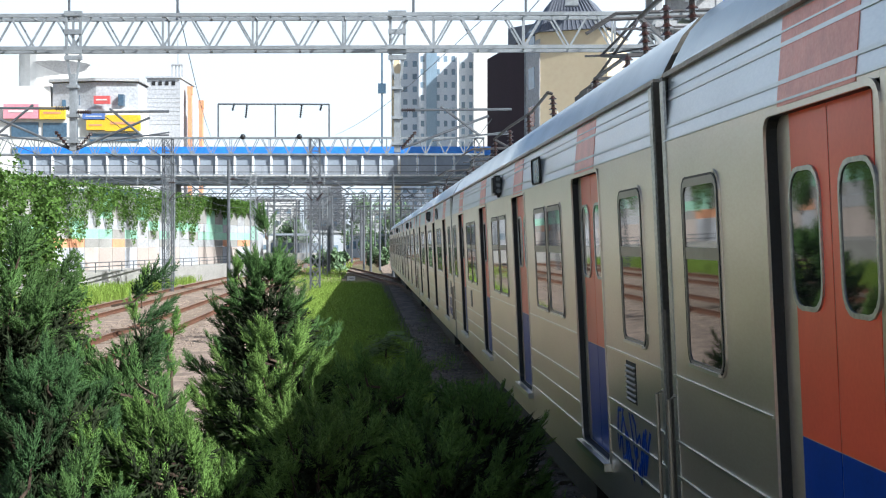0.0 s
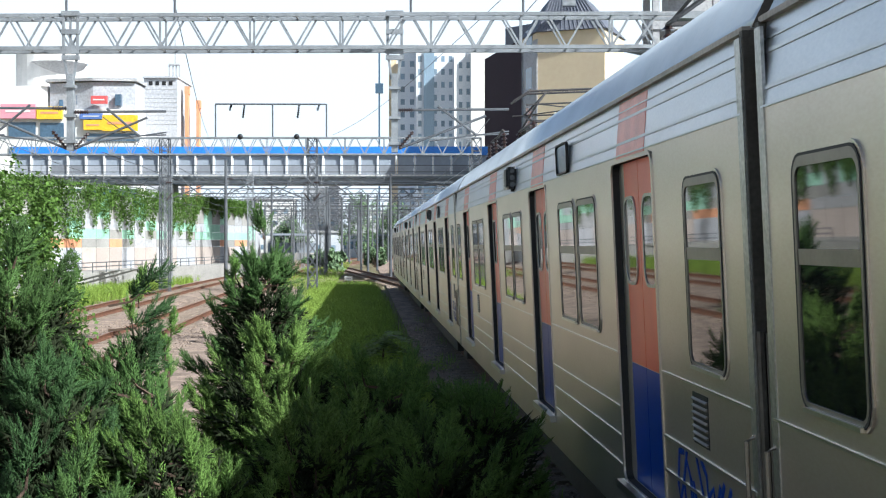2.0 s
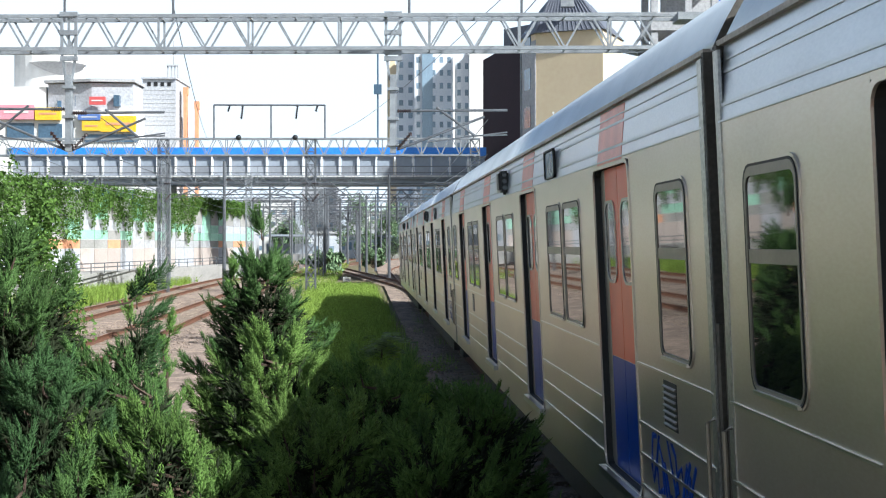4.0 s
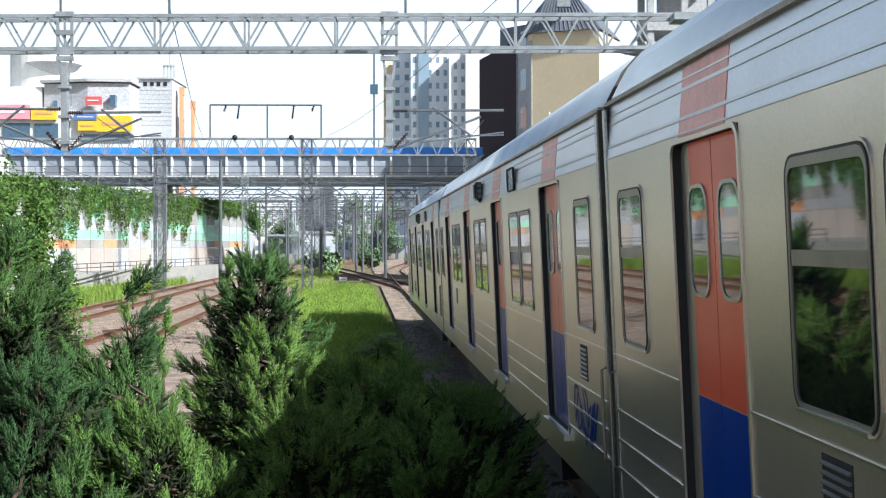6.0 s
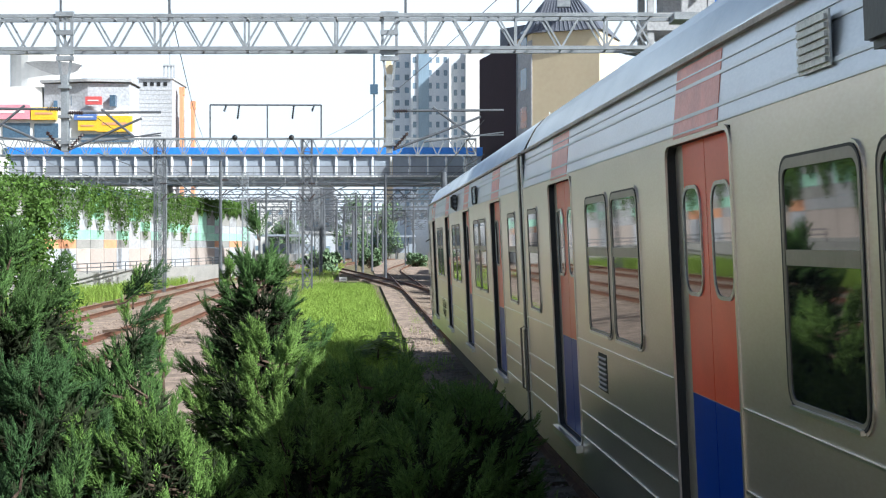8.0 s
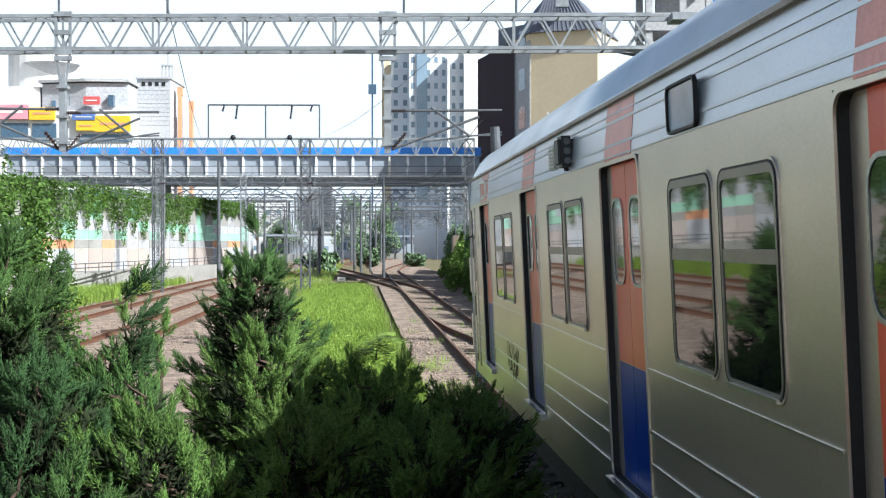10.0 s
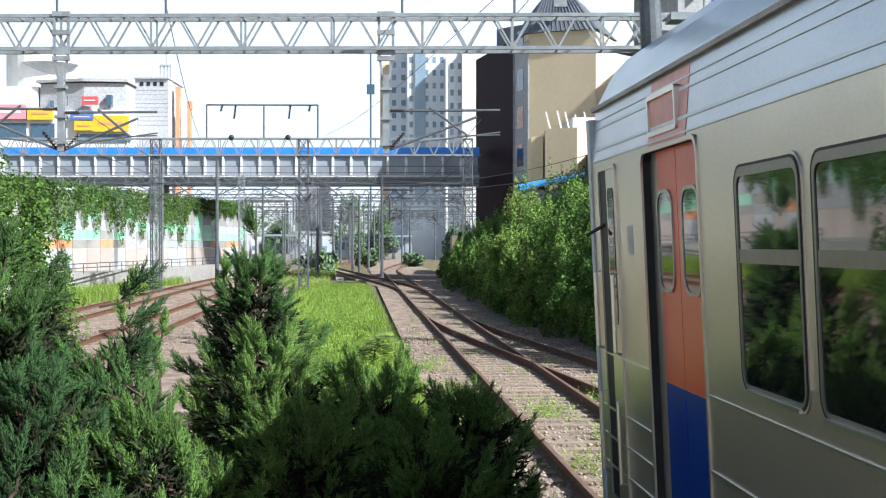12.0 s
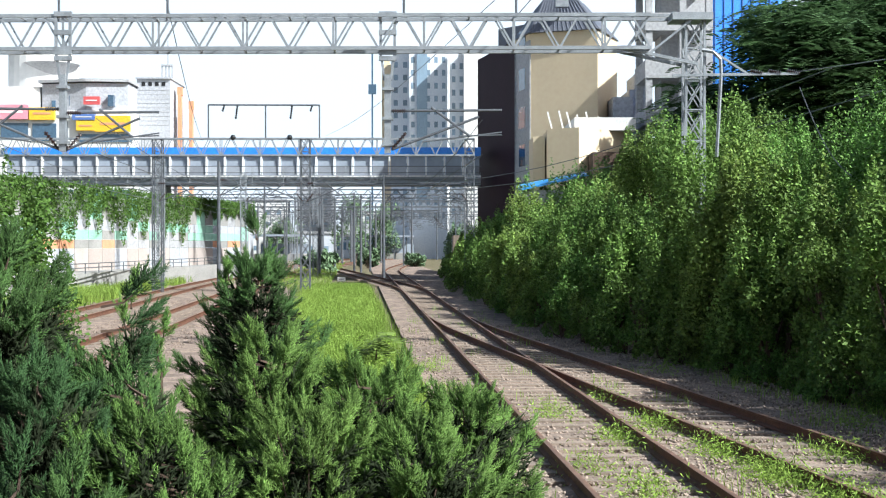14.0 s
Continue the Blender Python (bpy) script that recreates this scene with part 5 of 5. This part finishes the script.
def shrub(x, y, z, h, r, n, seed, material, s0=.10, s1=.2, label="leafy green shrub on the bank beside the track", name="shrub", lobes=26):
    """Stems and a ragged crown made of leafy lobes that rise in points."""
    root = empty(name, pose(x, y, z), label=label, category="shrub", group="bank shrubs")
    R = np.random.default_rng(seed)
    c, rad = [], []
    bm = bmesh.new()
    for i in range(lobes):
        hh = R.uniform(.12, 1) ** .8
        a = R.uniform(0, 6.28)
        rr_ = r * math.sqrt(R.random()) * (1.1 - .55 * hh)
        p = np.array((math.cos(a) * rr_, math.sin(a) * rr_ * 1.1, h * hh * .88))
        c.append(p)
        rad.append((r * R.uniform(.16, .36), r * R.uniform(.16, .36), h * R.uniform(.10, .25)))
        if i % 3 == 0:
            m = Vector((p[0] * .4, p[1] * .4, p[2] * .55))
            bar(bm, (p[0] * .12, p[1] * .12, 0), m, .05, 5, .035)
            bar(bm, m, Vector(p), .035, 5, .012)
    for i in range(10):
        # upright leafy shoots above the crown
        a, q = R.uniform(0, 6.28), r * math.sqrt(R.random()) * .8
        c.append(np.array((math.cos(a) * q, math.sin(a) * q, h * (R.uniform(.80, 1.0) - .25 * (q / r) ** 2))))
        rad.append((r * R.uniform(.07, .12), r * R.uniform(.07, .12), h * R.uniform(.07, .13)))
    part("stem", bm, BARK, root)
    c, rad = np.array(c), np.array(rad)
    k = np.where(R.random(n) < .09, R.integers(lobes, lobes + 10, n), R.integers(0, lobes, n))
    d = R.normal(0, 1, (n, 3))
    d /= np.linalg.norm(d, axis=1, keepdims=True)
    q = R.random((n, 1)) ** .4
    P = c[k] + d * rad[k] * q
    # the lobes narrow to a leafy point
    t = np.clip((P[:, 2] - c[k][:, 2]) / rad[k][:, 2], 0, 1)
    P[:, :2] = c[k][:, :2] + (P[:, :2] - c[k][:, :2]) * (1 - .6 * t)[:, None]
    P[:, 2] += t * t * rad[k][:, 2] * .5
    P = P[P[:, 2] > .05]
    leaf_cloud("foliage", P, s0, s1, material, seed + 1, root, (.3, -.35, .75))
    return root


def fronds(name, centres, length, material, seed, parent, pairs=7):
    """Compound leaves: a drooping rib with pairs of narrow leaflets."""
    R = np.random.default_rng(seed)
    n = len(centres)
    az = R.uniform(0, 6.283, n)
    out = np.stack([np.cos(az), np.sin(az), R.uniform(-.35, .35, n)], -1)
    L = length * R.uniform(.7, 1.2, (n, 1))
    side = np.stack([-np.sin(az), np.cos(az), np.zeros(n)], -1)
    V = []
    for j in range(pairs):
        s = (j + 1) / pairs
        p = centres + out * L * s + np.array((0, 0, -1.)) * L * .35 * s * s
        for sg in (-1, 1):
            tip = p + side * sg * L * .30 * (1.1 - .55 * abs(s - .5)) + out * L * .10 + np.array((0, 0, -.05)) * L
            w = out * L * .10
            V.append(np.stack([p, (p + tip) / 2 - w, tip, (p + tip) / 2 + w], 1))
    v = np.stack(V, 1).reshape(-1, 3)
    i = 4 * np.arange(n * pairs * 2)[:, None]
    f = np.concatenate([i + np.array([[0, 1, 2]]), i + np.array([[0, 2, 3]])])
    return arr(name, v, f, material, parent)


def big_tree(x, y, z, h, r, n, seed):
    root = empty("tree", pose(x, y, z), label="tall dark green tree with feathery compound leaves", category="tree")
    R = np.random.default_rng(seed)
    bm = bmesh.new()
    bar(bm, (0, 0, 0), (.2, 0, h * .45), .28, 8, .2)
    bar(bm, (.2, 0, h * .45), (.1, .2, h * .8), .2, 8, .08)
    tips = []
    for i in range(34):
        a, hh = R.uniform(0, 6.28), R.uniform(.32, .98)
        q = r * R.uniform(.5, 1.0) * (1.05 - .45 * abs(hh - .55))
        p = Vector((math.cos(a) * q, math.sin(a) * q, h * hh))
        bar(bm, (.15, .05, h * hh * .75), p, .07, 5, .02)
        tips.append(p)
    part("trunk", bm, BARK, root)
    tips = np.array([tuple(t) for t in tips])
    C = tips[R.integers(0, len(tips), n)] + R.normal(0, 1, (n, 3)) * np.array((1.15, 1.15, .75))
    fronds("crown", C, 1.2, DARKLEAF, seed + 2, root)
    m = n // 3
    C2 = tips[R.integers(0, len(tips), m)] * np.array((.7, .7, .9)) + R.normal(0, 1, (m, 3)) * np.array((.9, .9, .6))
    leaf_cloud("inner_foliage", C2, .35, .6, DARKLEAF, seed + 5, root)
    return root


SPRIG = None


def sprig_template():
    """A feathery twig of scale leaves along +z: a thin spike with side spikes, three-sided."""
    R = np.random.default_rng(77)
    V, F = [], []
    def spike(a, b, w):
        d = b - a
        d = d / np.linalg.norm(d)
        s = np.cross(d, (0.3, 0.9, 0.2))
        s /= np.linalg.norm(s)
        t = np.cross(d, s)
        m = a + (b - a) * .15
        k = len(V)
        V.extend(m + w * (s * math.cos(q) + t * math.sin(q)) for q in (0, 2.09, 4.19))
        V.append(b)
        for i in range(3):
            j = (i + 1) % 3
            F.append((k + 3, k + i, k + j))
    spike(np.zeros(3), np.array((0, 0, 1.)), .046)
    for i in range(7):
        z = .06 + .10 * i
        a = i * 2.4
        l = .46 * (1 - z * .7) * R.uniform(.75, 1.2)
        o = np.array((math.cos(a) * .50, math.sin(a) * .50, .87))
        spike(np.array((0, 0, z)), np.array((0, 0, z)) + o * l, .040)
    return np.array(V), np.array(F)


def sprigs(name, O, D, S, R, material, parent):
    """One mesh of twigs: at O, along D, of length S."""
    D = D / np.linalg.norm(D, axis=1, keepdims=True)
    a = np.cross(D, np.array((.31, .52, .12)) + R.normal(0, .5, D.shape))
    a /= np.linalg.norm(a, axis=1, keepdims=True)
    b = np.cross(D, a)
    T, F = SPRIG
    v = O[:, None] + S[:, None, None] * (a[:, None] * T[None, :, 0:1] + b[:, None] * T[None, :, 1:2] + D[:, None] * T[None, :, 2:3])
    f = (F[None] + len(T) * np.arange(len(O))[:, None, None]).reshape(-1, 3)
    return arr(name, v.reshape(-1, 3), f, material, parent)


def juniper(x, y, z, h, r, limbs, seed, label="spiky green juniper bush", lean=(0, 0), cone=.5, low=.15, rise=.45, per=12, plume=.40, sl=.125,
            leader=0, material=None, inner=500, arc=(0, 6.283)):
    """Limbs that sweep out and up from a short trunk; along each stand plumes, feathered with twigs in a herringbone.
    cone: 1 for a cone, 0.4 for a rounded bush; rise: how steeply the limbs climb."""
    global SPRIG
    if SPRIG is None:
        SPRIG = sprig_template()
    R = np.random.default_rng(seed)
    root = empty("juniper", pose(x, y, z), label=label, category="juniper", group="junipers")
    bm = bmesh.new()
    bar(bm, (0, 0, 0), (lean[0] * .5, lean[1] * .5, h * .8), .06, 7, .015)
    O, D, S = [], [], []
    for i in range(limbs):
        hh = low + (1 - low) * ((i + R.random()) / limbs) ** .8
        az = arc[0] + (arc[1] - arc[0]) * ((i * .618 + R.uniform(-.06, .06)) % 1.0)
        reach = r * max(.05, 1.03 - hh) ** cone * R.uniform(.72, 1.18)
        if i % 5 == 2:
            reach *= R.uniform(.35, .7)
        if i >= limbs - leader:
            hh, reach = R.uniform(.88, 1.1), r * R.uniform(.03, .16)
        o = np.array((math.cos(az), math.sin(az), 0.))
        end = o * reach + np.array((lean[0] * hh, lean[1] * hh, h * hh * R.uniform(.94, 1.05)))
        start = np.array((lean[0] * hh * .35, lean[1] * hh * .35, max(.08, end[2] - reach * rise * R.uniform(.7, 1.3) - .12)))
        ctrl = start * .45 + end * .55 + o * reach * .18 - np.array((0, 0, .06 + .10 * reach))
        bar(bm, tuple(start), tuple(ctrl), .016, 4, .010)
        bar(bm, tuple(ctrl), tuple(end), .010, 4, .003)
        run = float(np.linalg.norm(end - start))
        count = max(7, int(per * (.45 + .55 * run / (r + .35))))
        for j in range(count):
            s = .28 + .72 * (j + R.random()) / count if j else 1.0
            p = start * (1 - s) ** 2 + ctrl * 2 * s * (1 - s) + end * s * s
            tan = (ctrl - start) * (1 - s) + (end - ctrl) * s
            tan /= np.linalg.norm(tan)
            side = np.cross(tan, R.normal(0, 1, 3))
            side /= np.linalg.norm(side)
            ax = tan + side * (1.0 - .45 * s) * R.uniform(.5, 1.2) * (j > 0) + np.array((0, 0, .22)) + o * .10
            ax /= np.linalg.norm(ax)
            n = 15
            L = plume * R.uniform(.6, 1.15) * (1.1 - .4 * s)
            q = (np.arange(n) + R.random(n) * .6) / n
            fan = np.cross(ax, R.normal(0, 1, 3))
            fan /= np.linalg.norm(fan)
            fan2 = np.cross(ax, fan)
            sign = np.where(np.arange(n) % 2, 1., -1.)[:, None]
            out = fan * sign * .66 + fan2 * R.normal(0, .28, (n, 1))
            O.append(p + ax * (q * L * .82)[:, None])
            D.append(ax + out * (1.05 - .75 * q)[:, None] + np.array((0, 0, .08)))
            S.append(sl * (1.15 - .55 * q) * R.uniform(.75, 1.25, n))
    part("trunk", bm, BARK, root)
    sprigs("foliage", np.concatenate(O), np.concatenate(D), np.concatenate(S), R, material or JUNIPER, root)
    # old inner twigs, coloured near black for the shade between the limbs
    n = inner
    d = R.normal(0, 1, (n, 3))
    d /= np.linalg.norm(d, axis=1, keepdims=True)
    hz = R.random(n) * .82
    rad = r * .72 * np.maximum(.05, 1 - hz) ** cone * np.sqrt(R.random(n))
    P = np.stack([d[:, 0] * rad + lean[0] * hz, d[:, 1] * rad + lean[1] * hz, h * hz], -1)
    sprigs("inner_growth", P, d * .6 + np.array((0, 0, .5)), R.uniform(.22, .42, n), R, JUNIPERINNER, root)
    return root


def grass(name, n, x0, x1, y0, y1, h0, h1, seed, label, z=-.3, patch=0.0, material=None, power=1.0, flare=0.0):
    """Blades: narrow bent triangles; patch > 0 keeps them in clumps."""
    R = np.random.default_rng(seed)
    P = np.stack([R.uniform(x0, x1, n), y0 + (y1 - y0) * R.random(n) ** power, np.full(n, z)], -1)
    if flare:
        # the strip widens to its left further on, and has ragged edges
        u = (P[:, 0] - x0) / (x1 - x0)
        a = x0 - flare * P[:, 1] + .25 * np.sin(P[:, 1] * 1.3) + .2 * np.sin(P[:, 1] * 3.1 + 1)
        b = x1 - .25 * flare * P[:, 1] + .25 * np.sin(P[:, 1] * 1.7 + 2) + .2 * np.sin(P[:, 1] * 4.3)
        P[:, 0] = a + (b - a) * u + R.normal(0, .12, n)
        thin = np.sin(P[:, 0] * 3.7 + 1) * np.sin(P[:, 1] * 1.9) + R.normal(0, .5, n)
        P = P[thin > -.9]
        n = len(P)
    if patch:
        k = np.sin(P[:, 0] * 2.3 + seed) * np.sin(P[:, 1] * 1.1 + seed * 2) + .6 * np.sin(P[:, 0] * 5.1 + P[:, 1] * .7) + R.normal(0, .25, n)
        P = P[k > patch]
        n = len(P)
    a = R.uniform(0, 6.283, n)
    h = R.uniform(h0, h1, n)
    w = h * .011 + .003
    s = np.stack([np.cos(a), np.sin(a), np.zeros(n)], -1)
    o = np.stack([-np.sin(a), np.cos(a), np.zeros(n)], -1) * R.uniform(-1.0, 1.0, (n, 1))
    up = np.array((0, 0, 1.))
    mid = P + up * (h * .6)[:, None] + o * (h * .25)[:, None]
    tip = P + up * h[:, None] + o * (h * .8)[:, None]
    v = np.stack([P - s * w[:, None], P + s * w[:, None], mid + s * w[:, None] * .8, mid - s * w[:, None] * .8, tip], 1).reshape(-1, 3)
    i = 5 * np.arange(n)[:, None]
    f = np.concatenate([i + np.array([[0, 1, 2]]), i + np.array([[0, 2, 3]]), i + np.array([[3, 2, 4]])])
    return tagged(arr(name, v, f, material or GRASS), label, "grass", kind="stuff")


def clumps(name, spots, seed):
    """Weeds in tufts: broad small leaves and short blades at each spot."""
    R = np.random.default_rng(seed)
    P = np.concatenate([np.stack([R.normal(x, .22, n), R.normal(y, .5, n), -.2 + np.abs(R.normal(0, .12, n))], -1) for x, y, n in spots])
    leaf_cloud(name, P, .03, .10, GRASS, seed, None, (.2, -.3, .3), "yellow green weeds in tufts between the rails", "weeds", .22)


def markers():
    for x, y, w, h, z in ((7.2, 72, .66, .42, .1), (-1.4, 104, .62, .34, .15)):
        root = empty("trackside_marker", pose(x, y, -.3), label="small white trackside marker board", category="marker")
        bm = bmesh.new()
        box(bm, -w / 2, w / 2, -.03, .03, z, z + h)
        bmesh.ops.bevel(bm, geom=bm.edges[:], offset=.01, segments=1, affect="EDGES")
        part("board", bm, WHITE, root)
        bm = bmesh.new()
        box(bm, -.04, .04, .03, .1, -.02, z + h * .8)
        part("post", bm, GALV, root)
        bm = bmesh.new()
        box(bm, -w * .3, w * .3, -.036, -.03, z + h * .35, z + h * .65)
        part("lettering_bar", bm, GREYWALL, root)


def plants():
    # foreground junipers below the platform end
    juniper(-.80, 12.2, -.3, 2.10, 1.25, 62, 21, label="broad juniper bush with pale green tips")
    juniper(.10, 11.9, -.3, 1.88, 1.20, 62, 22)
    juniper(.95, 11.6, -.3, 1.70, .95, 50, 27, leader=3)
    juniper(-.40, 10.6, -.3, 1.66, 1.25, 60, 23, plume=.44)
    juniper(.50, 10.5, -.3, 1.52, 1.05, 52, 36)
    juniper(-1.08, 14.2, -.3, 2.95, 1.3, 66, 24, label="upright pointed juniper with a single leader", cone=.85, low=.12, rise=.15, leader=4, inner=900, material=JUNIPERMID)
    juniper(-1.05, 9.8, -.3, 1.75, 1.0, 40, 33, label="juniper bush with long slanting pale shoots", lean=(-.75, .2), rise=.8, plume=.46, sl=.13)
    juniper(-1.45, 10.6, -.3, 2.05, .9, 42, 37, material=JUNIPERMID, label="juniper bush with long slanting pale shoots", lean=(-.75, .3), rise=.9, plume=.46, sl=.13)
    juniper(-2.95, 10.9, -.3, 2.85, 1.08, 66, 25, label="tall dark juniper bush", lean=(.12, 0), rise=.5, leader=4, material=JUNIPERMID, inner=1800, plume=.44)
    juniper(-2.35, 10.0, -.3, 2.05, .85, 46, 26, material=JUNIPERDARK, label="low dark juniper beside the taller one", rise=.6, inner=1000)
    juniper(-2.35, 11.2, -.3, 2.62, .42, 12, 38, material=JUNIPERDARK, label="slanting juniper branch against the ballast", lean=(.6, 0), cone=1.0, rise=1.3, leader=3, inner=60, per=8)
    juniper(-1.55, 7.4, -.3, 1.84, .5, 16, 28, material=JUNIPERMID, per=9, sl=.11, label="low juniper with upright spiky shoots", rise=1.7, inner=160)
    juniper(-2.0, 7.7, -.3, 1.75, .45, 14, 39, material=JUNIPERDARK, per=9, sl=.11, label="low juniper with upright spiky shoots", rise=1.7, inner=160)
    juniper(-2.45, 14.5, -.3, 2.6, .5, 12, 29, label="sparse young juniper beside the tracks", cone=.9, rise=1.1, inner=0, per=6, plume=.30, sl=.10, leader=2)
    juniper(-1.97, 13.4, -.3, 2.2, .42, 10, 34, label="sparse young juniper beside the tracks", cone=.9, rise=1.1, inner=0, per=6, plume=.30, sl=.10, leader=2)
    juniper(-1.50, 15.4, -.3, 2.9, .3, 8, 40, label="sparse young juniper beside the tracks", cone=.9, rise=1.5, inner=0, per=5, plume=.30, sl=.10, leader=2)
    shrub(-4.95, 19, -.3, 4.1, 1.05, 12000, 31, VINE, .05, .10, "pale green leafy bush behind the junipers", "bush")
    # the bank of shrubs beside the tracks
    def foot(y):
        """Where the shrubs begin beside the track, at y along it."""
        y = max(y, 17)
        return float(np.interp(y, (17, 26.7, 31.4, 38, 50, 92, 112), (9.3, 8.7, 7.75, 6.65, 6.15, 6.75, 7.8)))
    rng = random.Random(14)
    rows = ((.75, 2.9, 4.1, -.3, 2.7, 1.2, 6500, 24, "low leafy shrub at the foot of the bank"), (2.5, 4.3, 5.3, -.2, 3.5, 1.55, 9000, 30, "tall leafy green shrub on the bank"),
            (4.7, 4.8, 6.0, .6, 4.4, 1.9, 9500, 30, "tall leafy green shrub on the bank"), (7.4, 5.0, 6.2, 1.2, 6.0, 2.3, 7500, 28, "tall leafy green shrub on top of the bank"))
    for out, h0, h1, zb, gap, r, n, lobes, lab in rows:
        # the first shrubs are out of view, added to shade the siding
        y = 9.0 + rng.random() * 2
        while y < 112:
            far = 1.0 + max(0, y - 45) / 60
            shrub(foot(y) + out + rng.uniform(-.35, .35), y, zb, rng.uniform(h0 * .86, h1 * 1.06) * (.86 if 24.5 < y < 29 else 1) * (1 - .25 * max(0, y - 75) / 40), r * (.85 + .3 * far), int(n * (2.0 if y < 60 else 1.0)), int(500 + y * 9 + out * 1000), LEAF,
                  .075 * far, .135 * far, lab, lobes=lobes)
            y += gap * far * rng.uniform(.75, 1.2)
    y = 17.0
    while y < 78:
        shrub(foot(y) + rng.uniform(-.15, .35), y, -.3, rng.uniform(.8, 1.7), rng.uniform(.55, .85), 2600, int(3000 + y * 11), LEAF, .06, .11, "low undergrowth at the edge of the bank", "undergrowth", 14)
        y += rng.uniform(.9, 1.7) * (1 + y / 90)
    for x, y, h in ((8.75, 30.6, 5.2), (8.15, 32.6, 5.7), (9.2, 28.6, 4.6)):
        shrub(x, y, -.3, h, 1.35, 16000, int(900 + y * 10), LEAF, .075, .135, "tall leafy green shrub on the bank", lobes=30)
    # the bank itself
    xs, ys = np.array([0, 1.5, 3.5, 5.5, 8, 14, 30]), np.arange(6, 125, 3.0)
    v = np.array([(foot(y) + 1.0 + x, y, -.33 + zz) for y in ys for x, zz in zip(xs, (0, .15, .7, 1.2, 1.6, 1.8, 1.8))])
    idx = np.arange(len(v)).reshape(len(ys), len(xs))
    f = np.stack([idx[:-1, :-1], idx[:-1, 1:], idx[1:, 1:], idx[1:, :-1]], -1).reshape(-1, 4)
    tagged(arr("embankment", v, f, SOIL, smooth=True), "overgrown earth bank beside the track", "bank", kind="structure")
    big_tree(25.2, 68, -.3, 15.2, 5.6, 14000, 301)
    big_tree(31.5, 84, -.3, 19.5, 6.5, 11000, 311)
    big_tree(19.6, 72, -.3, 12.0, 2.4, 6500, 321)
    # far greenery
    for i, (a, d, h, r) in enumerate(((-17, 255, 12.5, 5.0), (-11, 262, 11, 4), (3.5, 262, 7, 4.0), (-31, 262, 8, 4.5), (9, 250, 7, 4), (2.4, 150, 1.6, 1.6), (2.9, 132, 2.0, 1.8),
                                     (4.2, 215, 3.2, 2.5), (-25, 130, 4, 2.2), (-9.5, 170, 2.4, 1.6), (-13, 140, 2.2, 2.5), (-3.6, 175, 1.7, 1.8), (-34, 70, 9.0, 3.2), (-30, 84, 8.5, 2.6))):
        p = G(a, d)
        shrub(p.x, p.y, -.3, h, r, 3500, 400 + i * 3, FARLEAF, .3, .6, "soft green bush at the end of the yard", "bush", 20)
    grass("grass_strip", 150000, -.95, 1.1, 15, 92, .12, .55, 41, "tall bright green grass beside the track", power=1.5, flare=.03)
    R = np.random.default_rng(63)
    n = 42000
    py = 15 + 72 * R.random(n) ** 1.5
    px = -.95 - .03 * py + R.random(n) * (2.1 + .022 * py)
    tall = .30 + .22 * np.sin(px * 2.9 + py * .6) * np.sin(py * .83 + 2) + .12 * np.sin(px * 7 + py * 2.1)
    leaf_cloud("strip_weeds", np.stack([px, py, -.28 + np.clip(tall, .06, .6) * R.random(n) ** .6 * 1.25], -1), .035, .10, GRASS, 64, None, (.2, -.3, .6), "soft yellow green weeds among the grass", "weeds", .35)
    root = empty("sumac_sapling", pose(.35, 30, -.3), label="young sapling with long compound leaves in the grass", category="sapling")
    bm = bmesh.new()
    bar(bm, (0, 0, 0), (.05, 0, .95), .03, 6, .015)
    part("stem", bm, BARK, root)
    R = np.random.default_rng(61)
    fronds("leaves", np.stack([R.normal(0, .08, 26), R.normal(0, .08, 26), R.uniform(.55, 1.0, 26)], -1), .62, LEAF, 62, root)
    grass("grass_bank", 70000, -17.2, -13.0, 34, 130, .25, .8, 43, "dry green grass below the platform", patch=-.3)
    grass("track_weeds", 16000, 1.6, 7.6, 11, 60, .08, .28, 44, "weeds growing between the rails", z=-.2, patch=.95, power=1.6)
    grass("verge_weeds", 7000, 7.6, 9.6, 14, 60, .12, .4, 45, "weeds at the foot of the shrubs", patch=-.2, power=1.5)
    clumps("rail_weed_clumps", ((3.35, 15.4, 900), (3.0, 17.0, 500), (3.9, 19.5, 900), (3.3, 22.5, 700), (4.7, 21, 800), (5.2, 16.2, 2200), (5.5, 14.6, 1800), (5.0, 18.2, 1300), (4.6, 24.5, 500), (6.6, 17.8, 900),
                              (1.7, 21, 700), (1.9, 26, 500), (1.6, 31, 500), (7.9, 21, 700), (6.9, 30, 300), (4.2, 13.3, 900), (5.9, 13.2, 1500)), 48)
    grass("far_grass", 30000, -7, -2.2, 85, 200, .2, .6, 46, "pale green weeds at the end of the yard", patch=.1)


# ---- the place ----
ground()
track(line_a, -10, 260, "rusty railway track on ballast where the train runs")
track(line_b, -6, 55, "rusty siding track curving away beside the shrubs")
track(line_c, 80, 190, "crossover track leading to the side tracks")
track(line_l1, 20, 260, "side track with rusty rails on pale ballast")
track(line_l2, 20, 260, "outer side track with rusty rails on pale ballast")
stones("ballast_stones", 26000, 1.4, 8.6, 9, 48, -.19, 51)
stones("gravel_heap", 3500, 7.5, 8.7, 17, 25, -.17, 53)
stones("side_ballast_stones", 9000, -9.5, -5.0, 18, 70, -.19, 52)
gantry_near()
gantry_far()
footbridge()
wires()
apartments()
cream_building()
right_side()
left_side()
vine_wall()
far_yard()
CARS = build_train()
plants()
markers()
motions()
